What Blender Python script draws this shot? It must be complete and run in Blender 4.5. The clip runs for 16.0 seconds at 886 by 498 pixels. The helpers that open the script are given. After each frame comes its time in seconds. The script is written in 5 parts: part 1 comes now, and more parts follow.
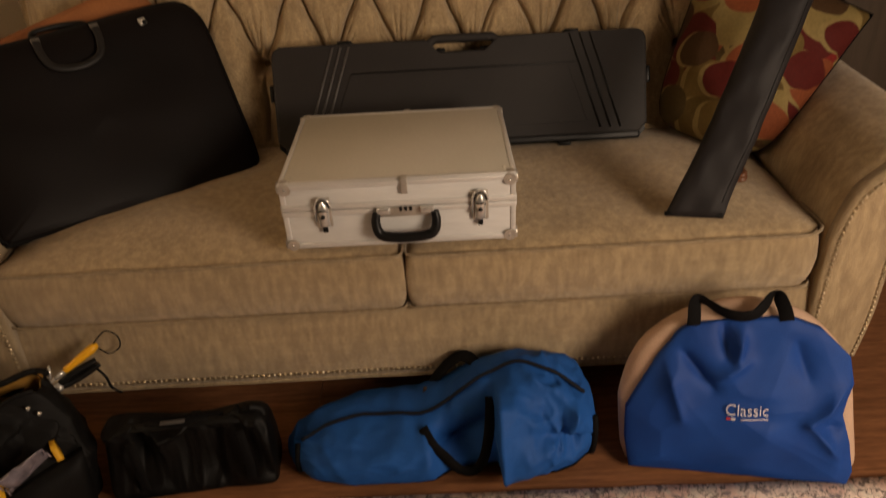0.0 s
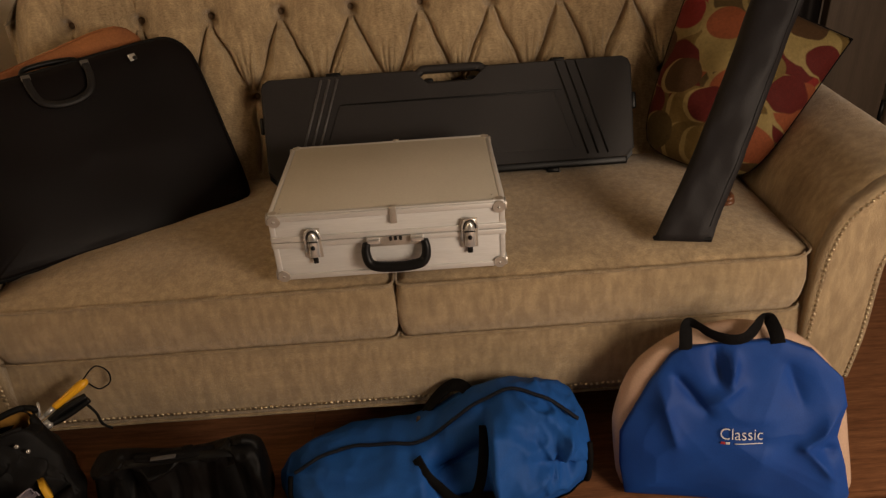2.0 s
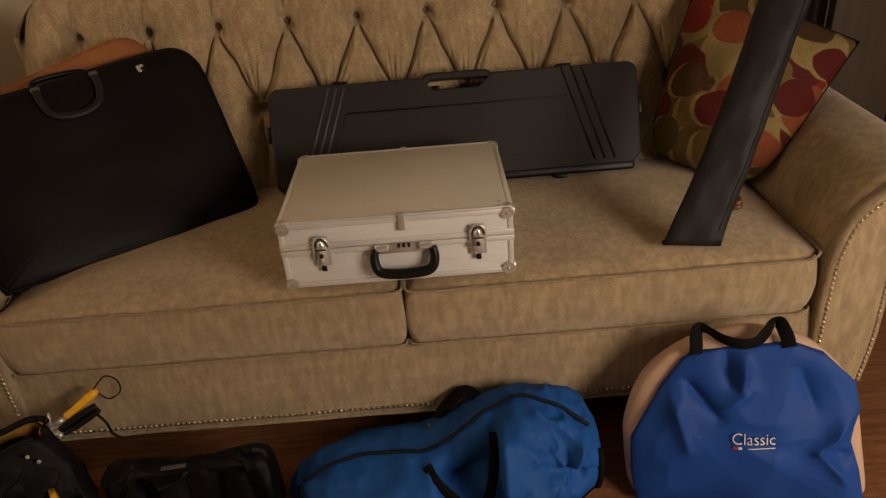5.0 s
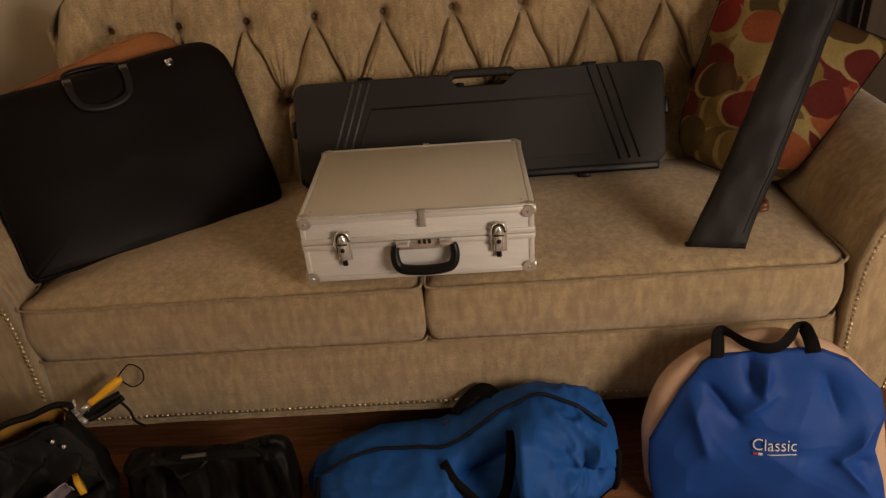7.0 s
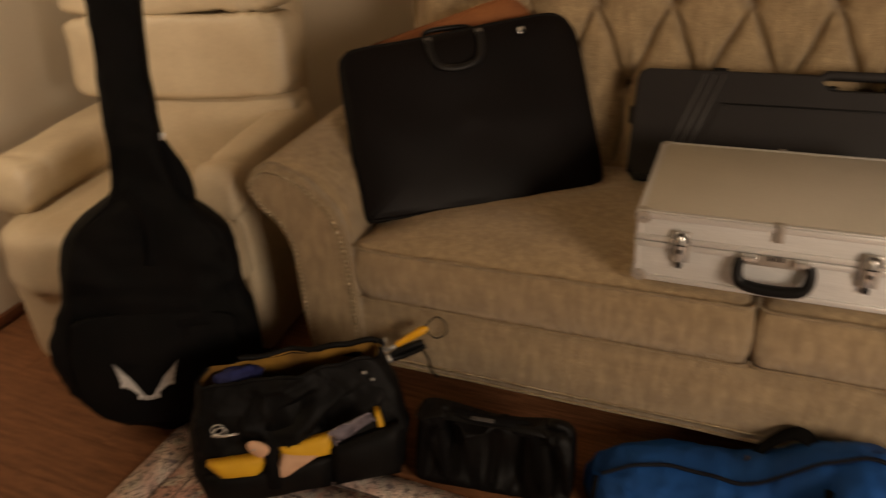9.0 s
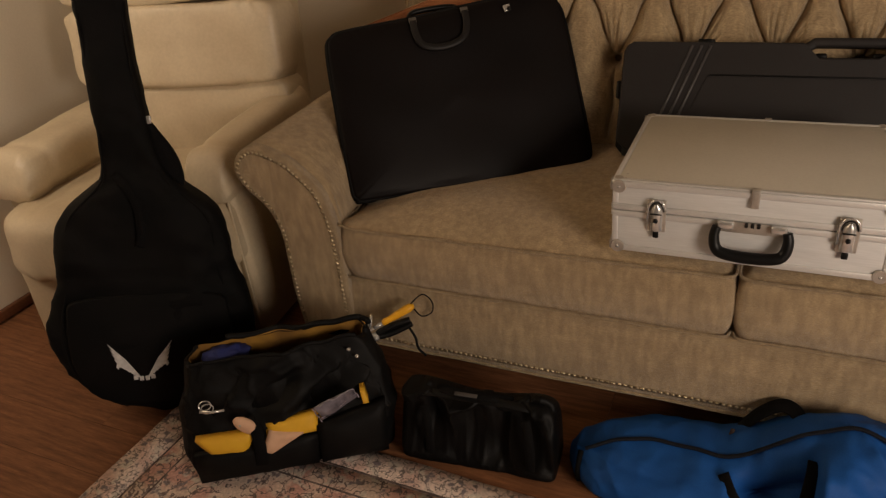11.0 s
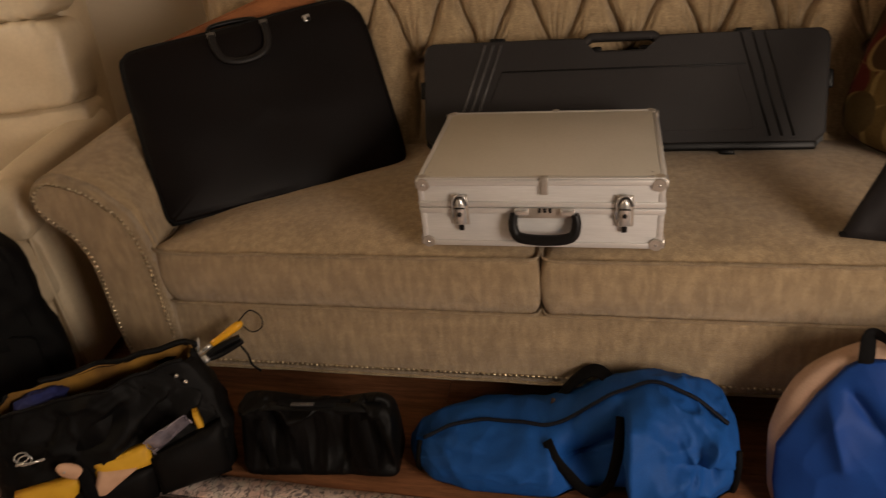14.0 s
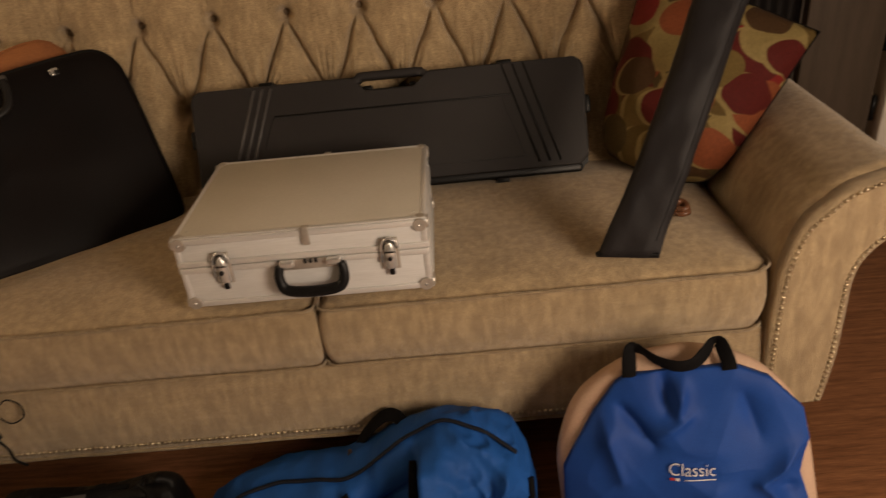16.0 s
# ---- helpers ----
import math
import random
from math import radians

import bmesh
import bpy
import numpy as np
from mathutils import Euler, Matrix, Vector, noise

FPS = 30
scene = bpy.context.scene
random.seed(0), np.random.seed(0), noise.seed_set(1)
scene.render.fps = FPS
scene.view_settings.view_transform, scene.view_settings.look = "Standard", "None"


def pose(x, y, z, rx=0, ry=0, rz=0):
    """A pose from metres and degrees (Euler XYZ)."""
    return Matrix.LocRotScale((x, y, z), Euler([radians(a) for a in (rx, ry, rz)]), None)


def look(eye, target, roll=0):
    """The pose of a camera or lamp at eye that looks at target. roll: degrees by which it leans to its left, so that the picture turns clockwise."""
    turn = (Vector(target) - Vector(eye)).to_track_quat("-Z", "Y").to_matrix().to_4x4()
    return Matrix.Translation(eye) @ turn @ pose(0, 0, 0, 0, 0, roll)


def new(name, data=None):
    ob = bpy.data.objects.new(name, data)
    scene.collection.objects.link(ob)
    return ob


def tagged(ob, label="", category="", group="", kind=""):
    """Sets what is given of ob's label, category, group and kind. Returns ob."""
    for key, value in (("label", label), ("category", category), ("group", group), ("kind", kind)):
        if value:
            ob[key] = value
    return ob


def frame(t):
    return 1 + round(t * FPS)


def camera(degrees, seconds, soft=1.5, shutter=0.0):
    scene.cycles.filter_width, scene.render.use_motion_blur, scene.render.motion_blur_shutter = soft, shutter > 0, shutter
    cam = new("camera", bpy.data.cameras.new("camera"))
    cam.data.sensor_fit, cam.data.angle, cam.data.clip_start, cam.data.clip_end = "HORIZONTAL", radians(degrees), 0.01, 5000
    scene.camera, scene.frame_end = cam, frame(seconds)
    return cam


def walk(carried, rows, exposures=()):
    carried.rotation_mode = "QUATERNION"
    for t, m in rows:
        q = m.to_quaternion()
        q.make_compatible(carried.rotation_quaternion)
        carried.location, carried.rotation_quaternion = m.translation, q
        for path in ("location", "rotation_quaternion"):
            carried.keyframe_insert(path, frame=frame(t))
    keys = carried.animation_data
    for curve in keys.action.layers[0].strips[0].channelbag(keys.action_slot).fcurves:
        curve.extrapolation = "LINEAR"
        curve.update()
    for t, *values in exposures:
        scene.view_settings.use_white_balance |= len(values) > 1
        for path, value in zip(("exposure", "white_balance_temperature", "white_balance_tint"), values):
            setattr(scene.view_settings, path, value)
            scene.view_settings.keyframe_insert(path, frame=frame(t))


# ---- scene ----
cam = camera(63.6, 16.0, 1.3, 0.5)
PATH = [
    (0, (0.082, -1.182, 1.181), (0.076, 0.508, 0.111), -3.2),
    (0.5, (0.087, -1.189, 1.201), (0.09, 0.572, 0.255), -3.3),
    (1, (0.09, -1.189, 1.197), (0.123, 0.586, 0.276), -3.9),
    (1.5, (0.09, -1.187, 1.189), (0.124, 0.566, 0.227), -3.8),
    (2, (0.091, -1.183, 1.185), (0.104, 0.545, 0.178), -3.9),
    (2.5, (0.088, -1.187, 1.184), (0.105, 0.535, 0.168), -4.3),
    (3, (0.088, -1.186, 1.179), (0.098, 0.542, 0.172), -4.6),
    (3.5, (0.088, -1.183, 1.177), (0.094, 0.552, 0.181), -4.7),
    (4, (0.086, -1.182, 1.18), (0.089, 0.558, 0.193), -4.7),
    (6.5, (0.089, -1.187, 1.184), (0.051, 0.553, 0.198), -4.6),
    (7, (0.094, -1.185, 1.183), (0.023, 0.552, 0.194), -4.7),
    (7.5, (0.088, -1.181, 1.182), (-0.02, 0.554, 0.193), -4.6),
    (8, (0.047, -1.167, 1.179), (-0.146, 0.555, 0.18), -4.2),
    (8.5, (-0.006, -1.16, 1.18), (-0.415, 0.527, 0.188), -4.1),
    (9, (-0.079, -1.163, 1.182), (-0.793, 0.42, 0.188), -4.3),
    (9.2, (-0.093, -1.164, 1.17), (-0.905, 0.377, 0.186), -4.4),
    (11.3, (0.027, -1.148, 1.134), (-0.761, 0.403, 0.147), -6.8),
    (11.5, (0.017, -1.154, 1.136), (-0.764, 0.404, 0.155), -6.7),
    (12, (0.026, -1.156, 1.148), (-0.745, 0.414, 0.179), -6.8),
    (12.5, (0.045, -1.157, 1.145), (-0.685, 0.432, 0.174), -6.7),
    (13, (0.066, -1.147, 1.141), (-0.606, 0.464, 0.166), -6.5),
    (13.5, (0.082, -1.143, 1.143), (-0.491, 0.482, 0.129), -5.9),
    (14, (0.107, -1.15, 1.148), (-0.317, 0.516, 0.125), -6.4),
    (14.5, (0.137, -1.15, 1.143), (-0.189, 0.544, 0.131), -7.3),
    (15, (0.171, -1.136, 1.143), (-0.075, 0.575, 0.138), -7.4),
    (15.5, (0.219, -1.104, 1.144), (0.05, 0.62, 0.144), -7.0),
    (16, (0.275, -1.081, 1.148), (0.224, 0.652, 0.151), -6.0),
]
BALANCE = [(0.0, -0.09, 6550, 11), (1.0, -0.14, 6420, 11), (1.8, -0.15, 6230, 10), (7.5, -0.16, 6250, 10), (9.0, -0.16, 6500, 10), (11.5, -0.16, 5900, 10), (14.0, -0.14, 5950, 11), (15.0, -0.16, 6150, 10), (16.0, -0.04, 6450, 11)]
walk(cam, [(t, look(eye, target, roll)) for t, eye, target, roll in PATH], BALANCE)

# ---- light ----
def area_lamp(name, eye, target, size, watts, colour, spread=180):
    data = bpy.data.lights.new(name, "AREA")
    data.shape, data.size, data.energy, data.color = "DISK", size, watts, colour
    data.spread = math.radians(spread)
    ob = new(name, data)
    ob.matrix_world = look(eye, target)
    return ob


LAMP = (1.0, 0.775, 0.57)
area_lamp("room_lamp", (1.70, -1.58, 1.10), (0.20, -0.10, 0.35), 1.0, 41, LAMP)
# added fill with no known fixture; brightens the west wall and armchair
area_lamp("wall_fill", (-1.66, -0.98, 1.62), (-2.60, -0.33, 1.62), 0.3, 19, (1.0, 0.78, 0.56))
world = bpy.data.worlds.new("world")
world.use_nodes = True
world.node_tree.nodes["Background"].inputs[0].default_value = (0.008, 0.0065, 0.005, 1)
scene.world = world


# ---- materials ----
def material(name, colour, rough=0.7, metal=0.0, second=None, scale=12.0, stretch=(1, 1, 1), grain=0.0, grain_scale=250.0,
             bump=0.0, bump_scale=None, stain=0.0, sheen=0.0, coat=0.0, random_piece=0.0, spec=0.5, detail=6.0, lo=0.35, hi=0.65, nap=0.0):
    """Two colours mixed by broad noise, a fine grain, slow stains and a fine relief."""
    m = bpy.data.materials.new(name)
    m.use_nodes = True
    t = m.node_tree
    n, l = t.nodes, t.links
    b = n["Principled BSDF"]
    b.inputs["Roughness"].default_value, b.inputs["Metallic"].default_value = rough, metal
    b.inputs["Sheen Weight"].default_value, b.inputs["Coat Weight"].default_value = sheen, coat
    b.inputs["Specular IOR Level"].default_value = spec
    co = n.new("ShaderNodeTexCoord")
    mp = n.new("ShaderNodeMapping")
    mp.inputs["Scale"].default_value = stretch
    l.new(co.outputs["Object"], mp.inputs[0])

    def noise_at(s, d, where):
        x = n.new("ShaderNodeTexNoise")
        x.inputs["Scale"].default_value, x.inputs["Detail"].default_value = s, d
        l.new(where.outputs[0], x.inputs["Vector"])
        return x

    def ramp(src, a, c):
        r = n.new("ShaderNodeMapRange")
        r.inputs[1].default_value, r.inputs[2].default_value = a, c
        l.new(src, r.inputs[0])
        return r.outputs[0]

    def mix(kind, f, a, c):
        x = n.new("ShaderNodeMix")
        x.data_type, x.blend_type = "RGBA", kind
        for k, v in ((0, f), (6, a), (7, c)):
            if hasattr(v, "default_value"):
                l.new(v, x.inputs[k])
            else:
                x.inputs[k].default_value = v if k == 0 else (*v, 1)
        return x.outputs[2]

    second = second or tuple(0.82 * v for v in colour)
    out = mix("MIX", ramp(noise_at(scale, detail, mp).outputs[0], lo, hi), colour, second)
    if stain:
        out = mix("MULTIPLY", stain, out, mix("MIX", ramp(noise_at(2.3, 3, co).outputs[0], 0.35, 0.7), (0.55, 0.5, 0.45), (1, 1, 1)))
    if nap:
        out = mix("MULTIPLY", nap, out, mix("MIX", ramp(noise_at(8.0, 5, co).outputs[0], 0.36, 0.66), (0.66, 0.64, 0.62), (1.10, 1.10, 1.10)))
    if grain:
        g = ramp(noise_at(grain_scale, 3, co if nap else mp).outputs[0], 0.3, 0.7)
        out = mix("MULTIPLY", grain, out, mix("MIX", g, (0.35, 0.33, 0.3), (1.35, 1.35, 1.35)))
    if random_piece:
        info = n.new("ShaderNodeObjectInfo")
        out = mix("MULTIPLY", random_piece, out, mix("MIX", info.outputs["Random"], (0.5, 0.47, 0.45), (1.25, 1.2, 1.15)))
    l.new(out, b.inputs["Base Color"])
    if bump:
        bp = n.new("ShaderNodeBump")
        bp.inputs["Strength"].default_value, bp.inputs["Distance"].default_value = bump, 0.002
        l.new(noise_at(bump_scale or grain_scale, 4, co if nap else mp).outputs[0], bp.inputs["Height"])
        l.new(bp.outputs[0], b.inputs["Normal"])
    return m


SOFA = material("sofa_chenille", (0.545, 0.412, 0.236), 0.9, second=(0.405, 0.298, 0.167), scale=46, stretch=(1.6, 1.6, 0.42), grain=0.44, grain_scale=225, bump=1.0, sheen=0.30, stain=0.30, detail=4, lo=0.36, hi=0.64, nap=0.30)
# the sofa's own chenille, darkened to paint the shade in the button recesses
SOFA_SHADED = material("sofa_shaded_button", (0.27, 0.20, 0.13), 0.9, grain=0.3, bump=0.3)
NAIL = material("aged_brass", (0.62, 0.52, 0.36), 0.28, 0.95, second=(0.4, 0.32, 0.2), scale=60)
LEG = material("dark_leg_wood", (0.035, 0.018, 0.012), 0.4)
LEATHER = material("cream_leather", (0.66, 0.555, 0.385), 0.42, second=(0.58, 0.475, 0.32), scale=9, grain=0.08, grain_scale=120, bump=0.25, bump_scale=160, stain=0.10)
WALL = material("cream_wall_paint", (0.74, 0.66, 0.53), 0.75, second=(0.72, 0.64, 0.51), scale=4, grain=0.05, grain_scale=180, bump=0.12)
# unseen walls and ceiling, toned dark to cut bounce light
DIM_WALL = material("dim_bounce_wall", (0.17, 0.14, 0.11), 0.8, bump=0.1)
CEILING = material("dim_bounce_ceiling", (0.40, 0.36, 0.30), 0.9, bump=0.1)
TRIM = material("white_trim_paint", (0.80, 0.74, 0.63), 0.45)
MOULD = material("stained_moulding", (0.16, 0.065, 0.03), 0.4, stretch=(1, 12, 1), scale=9)
PLANK = material("laminate_plank", (0.30, 0.135, 0.062), 0.5, second=(0.18, 0.078, 0.036), scale=7, stretch=(1.0, 14, 1), grain=0.38, grain_scale=40, bump=0.06, random_piece=0.2, stain=0.15, spec=0.2)
JOINT = material("floor_joint", (0.03, 0.015, 0.01), 0.8)
BLACK = material("black_nylon", (0.0052, 0.0048, 0.0048), 0.60, second=(0.0026, 0.0025, 0.0025), scale=14, grain=0.3, grain_scale=420, bump=0.35, spec=0.17)
BLACK_MATT = material("black_canvas", (0.0058, 0.0050, 0.0050), 0.75, second=(0.003, 0.003, 0.003), scale=9, grain=0.3, grain_scale=350, bump=0.3, spec=0.14)
RIPSTOP = material("black_ripstop", (0.0048, 0.0043, 0.0042), 0.5, second=(0.0028, 0.0026, 0.0026), scale=14, grain=0.3, grain_scale=420, bump=0.3, spec=0.16)
ZIPTAPE = material("dark_zip_tape", (0.010, 0.012, 0.020), 0.7, grain=0.4, grain_scale=400, bump=0.4, spec=0.2)
WEB = material("black_webbing", (0.0055, 0.0052, 0.0055), 0.8, grain=0.5, grain_scale=300, bump=0.5, spec=0.1)
PORT = material("black_portfolio_cloth", (0.0066, 0.0045, 0.0044), 0.50, second=(0.0046, 0.0032, 0.0032), scale=5, grain=0.2, grain_scale=500, bump=0.2, spec=0.15)
PLASTIC = material("charcoal_moulded_plastic", (0.026, 0.0235, 0.0235), 0.55, second=(0.022, 0.020, 0.020), scale=7, grain=0.15, grain_scale=400, bump=0.3, bump_scale=500, spec=0.25)
PLASTIC_DK = material("black_plastic", (0.006, 0.006, 0.006), 0.42, spec=0.25)
GREY_BAR = material("dark_grey_grip", (0.016, 0.0145, 0.014), 0.5, spec=0.25)
SLEEVE = material("charcoal_vinyl", (0.016, 0.0142, 0.0150), 0.6, second=(0.012, 0.0105, 0.0115), scale=7, grain=0.1, grain_scale=300, bump=0.15, spec=0.22)
ALU_TOP = material("cream_laminate_panel", (0.62, 0.585, 0.50), 0.5, second=(0.58, 0.545, 0.46), scale=5, grain=0.06, grain_scale=200, stain=0.08)
ALU_FACE = material("white_brushed_panel", (0.70, 0.70, 0.69), 0.38, second=(0.63, 0.63, 0.615), scale=14, stretch=(0.25, 1, 2.5), grain=0.1, grain_scale=120)
ALU = material("aluminium_rail", (0.72, 0.71, 0.69), 0.4, 0.3, second=(0.65, 0.64, 0.62), scale=30, stretch=(0.2, 0.2, 3))
CHROME = material("chrome", (0.78, 0.77, 0.74), 0.2, 0.7, second=(0.66, 0.65, 0.62), scale=40)
# lightened to paint in the light the ribs catch; also greys a bag label
RIB = material("lightened_rib_grey", (0.095, 0.09, 0.088), 0.4, second=(0.07, 0.065, 0.065), scale=40, spec=0.4)
STEEL = material("dull_steel", (0.52, 0.48, 0.43), 0.38, 0.5, second=(0.42, 0.38, 0.33), scale=80)
GUNMETAL = material("dark_steel", (0.20, 0.185, 0.165), 0.38, 0.6, second=(0.14, 0.13, 0.115), scale=60)
BLUE = material("royal_blue_nylon", (0.0095, 0.058, 0.285), 0.60, second=(0.008, 0.047, 0.24), scale=10, grain=0.15, grain_scale=420, bump=0.2, spec=0.22)
AZURE = material("azure_blue_nylon", (0.0135, 0.089, 0.350), 0.64, second=(0.011, 0.074, 0.295), scale=9, grain=0.15, grain_scale=380, bump=0.2, spec=0.2)
TAN = material("peach_tan_cloth", (0.56, 0.385, 0.275), 0.85, second=(0.50, 0.34, 0.24), scale=9, grain=0.15, grain_scale=300, bump=0.2)
STITCH = material("pale_thread", (0.75, 0.72, 0.72), 0.6)
RED = material("red_thread", (0.45, 0.03, 0.04), 0.6)
YELLOW = material("yellow_cloth", (0.80, 0.46, 0.018), 0.6, second=(0.70, 0.38, 0.014), scale=20, bump=0.2)
YELLOW_PL = material("yellow_plastic", (0.85, 0.43, 0.01), 0.3, second=(0.8, 0.40, 0.01), coat=0.3)
OCHRE = material("ochre_lining", (0.42, 0.22, 0.03), 0.85, second=(0.22, 0.11, 0.02), scale=14, bump=0.3)
NAVY = material("navy_cloth", (0.010, 0.018, 0.13), 0.8, bump=0.3)
SKINTAN = material("raw_suede", (0.74, 0.47, 0.30), 0.8, second=(0.64, 0.39, 0.24), scale=25, bump=0.2)
LILAC = material("clear_wrapped_plastic", (0.24, 0.215, 0.26), 0.2, second=(0.08, 0.072, 0.09), scale=30, coat=0.6, bump=0.5, bump_scale=60)
FILM = material("film_edge_highlight", (0.34, 0.30, 0.37), 0.25, second=(0.16, 0.14, 0.18), scale=70, coat=0.5)
WHITE = material("white_print", (0.72, 0.70, 0.68), 0.7, second=(0.6, 0.58, 0.56), scale=90)
ORANGE = material("rust_orange_cloth", (0.37, 0.140, 0.044), 0.85, second=(0.22, 0.078, 0.026), scale=8, grain=0.25, bump=0.3)
DOORWOOD = material("brown_grey_door", (0.085, 0.064, 0.047), 0.55, second=(0.066, 0.050, 0.036), scale=6, stretch=(6, 6, 0.5), grain=0.12, grain_scale=60, spec=0.2)
DARK = material("dark_opening_fill", (0.010, 0.007, 0.006), 0.9, bump=0.3)


def woven(name, build, rough=0.9):
    """A material whose base colour comes from build(nodes, links, coordinates)."""
    m = bpy.data.materials.new(name)
    m.use_nodes = True
    n, l = m.node_tree.nodes, m.node_tree.links
    b = n["Principled BSDF"]
    b.inputs["Roughness"].default_value, b.inputs["Specular IOR Level"].default_value = rough, 0.2
    co = n.new("ShaderNodeTexCoord").outputs["Object"]
    l.new(build(n, l, co), b.inputs["Base Color"])
    f = n.new("ShaderNodeTexNoise")
    f.inputs["Scale"].default_value = 240
    l.new(co, f.inputs["Vector"])
    bp = n.new("ShaderNodeBump")
    bp.inputs["Strength"].default_value, bp.inputs["Distance"].default_value = 0.6, 0.002
    l.new(f.outputs[0], bp.inputs["Height"])
    l.new(bp.outputs[0], b.inputs["Normal"])
    return m


def node_mix(n, l, f, a, c, kind="MIX"):
    x = n.new("ShaderNodeMix")
    x.data_type, x.blend_type = "RGBA", kind
    for k, v in ((0, f), (6, a), (7, c)):
        if hasattr(v, "default_value"):
            l.new(v, x.inputs[k])
        else:
            x.inputs[k].default_value = v if k == 0 else (*v, 1)
    return x.outputs[2]


def node_noise(n, l, co, s, d=4):
    x = n.new("ShaderNodeTexNoise")
    x.inputs["Scale"].default_value, x.inputs["Detail"].default_value = s, d
    l.new(co, x.inputs["Vector"])
    return x.outputs[0]


def node_range(n, l, src, a, c):
    r = n.new("ShaderNodeMapRange")
    r.inputs[1].default_value, r.inputs[2].default_value = a, c
    l.new(src, r.inputs[0])
    return r.outputs[0]


def node_near(n, l, src, centre, width):
    """1 where a value lies near centre, else 0, with a soft edge."""
    m = n.new("ShaderNodeMath")
    m.operation = "SUBTRACT"
    l.new(src, m.inputs[0])
    m.inputs[1].default_value = centre
    a = n.new("ShaderNodeMath")
    a.operation = "ABSOLUTE"
    l.new(m.outputs[0], a.inputs[0])
    return node_range(n, l, a.outputs[0], width, width * 0.6)


def oval_weave(n, l, co):
    """Overlapping rounds in reds, browns and olives, each with a pale crescent along one side."""
    out = None
    stops = [(0.0, (0.070, 0.007, 0.005)), (0.16, (0.085, 0.054, 0.014)), (0.31, (0.170, 0.046, 0.016)), (0.44, (0.050, 0.025, 0.009)), (0.56, (0.150, 0.013, 0.010)), (0.69, (0.115, 0.076, 0.021)), (0.80, (0.055, 0.036, 0.011)), (0.92, (0.190, 0.140, 0.050))]
    flat = n.new("ShaderNodeMapping")
    flat.inputs["Rotation"].default_value = Vector((0.119, 0.191, -0.121)).rotation_difference(Vector((0, 0, 1))).to_euler()
    l.new(co, flat.inputs[0])
    for scale, size, shift in ((9.0, 0.60, 0.0), (8.4, 0.47, 7.3), (8.0, 0.43, 3.1), (9.0, 0.36, 5.2)):
        layers = []
        for off in (0.009, 0.0):
            mp = n.new("ShaderNodeMapping")
            mp.inputs["Location"].default_value = (shift + off, shift - off * 0.8, 0)
            l.new(flat.outputs[0], mp.inputs[0])
            wob = n.new("ShaderNodeTexNoise")
            wob.inputs["Scale"].default_value = 9
            l.new(mp.outputs[0], wob.inputs["Vector"])
            bend = n.new("ShaderNodeVectorMath")
            bend.operation = "MULTIPLY_ADD"
            l.new(wob.outputs["Color"], bend.inputs[0])
            bend.inputs[1].default_value = (0.03, 0.03, 0.03)
            l.new(mp.outputs[0], bend.inputs[2])
            v = n.new("ShaderNodeTexVoronoi")
            v.voronoi_dimensions = "2D"
            v.inputs["Scale"].default_value, v.inputs["Randomness"].default_value = scale, 0.6
            l.new(bend.outputs[0], v.inputs["Vector"])
            layers.append(v)
        pale, round_ = layers
        sp = n.new("ShaderNodeSeparateColor")
        l.new(round_.outputs["Color"], sp.inputs[0])
        cr = n.new("ShaderNodeValToRGB")
        cr.color_ramp.interpolation = "CONSTANT"
        for i, (p, c) in enumerate(stops):
            e = cr.color_ramp.elements[i] if i < 2 else cr.color_ramp.elements.new(p)
            e.position, e.color = p, (*c, 1)
        l.new(sp.outputs[0], cr.inputs[0])
        if out is None:
            out = cr.outputs[0]
            continue
        edge = 0.012
        out = node_mix(n, l, node_range(n, l, pale.outputs["Distance"], size + edge, size - edge), out, (0.21, 0.155, 0.058))
        out = node_mix(n, l, node_range(n, l, round_.outputs["Distance"], size + edge, size - edge), out, cr.outputs[0])
    return node_mix(n, l, 0.55, out, node_mix(n, l, node_noise(n, l, co, 150), (0.45, 0.45, 0.45), (1.45, 1.45, 1.45)), "MULTIPLY")


def rug_weave(n, l, co, ground, rose, dark, border):
    field = node_mix(n, l, node_range(n, l, node_noise(n, l, co, 13, 3), 0.46, 0.57), ground, rose)
    field = node_mix(n, l, node_range(n, l, node_noise(n, l, co, 34, 2), 0.55, 0.62), field, (0.66, 0.58, 0.50))
    field = node_mix(n, l, node_range(n, l, node_noise(n, l, co, 48, 2), 0.58, 0.66), field, (0.24, 0.20, 0.21))
    lines = node_near(n, l, node_noise(n, l, co, 46 if not border else 60, 2.5), 0.5, 0.030)
    field = node_mix(n, l, lines, field, dark)
    return node_mix(n, l, 0.8, field, node_mix(n, l, node_noise(n, l, co, 180, 3), (0.35, 0.35, 0.35), (1.5, 1.5, 1.5)), "MULTIPLY")


PILLOW = woven("retro_oval_weave", oval_weave, 0.8)
RUG = woven("rug_field_pile", lambda n, l, co: rug_weave(n, l, co, (0.72, 0.57, 0.48), (0.62, 0.37, 0.31), (0.19, 0.14, 0.13), False))
RUG_EDGE = woven("rug_border_pile", lambda n, l, co: rug_weave(n, l, co, (0.76, 0.62, 0.54), (0.65, 0.46, 0.39), (0.20, 0.16, 0.145), True))
RUG_LINE = material("rug_dark_line", (0.06, 0.045, 0.045), 0.95, second=(0.22, 0.16, 0.14), scale=60, bump=0.8)


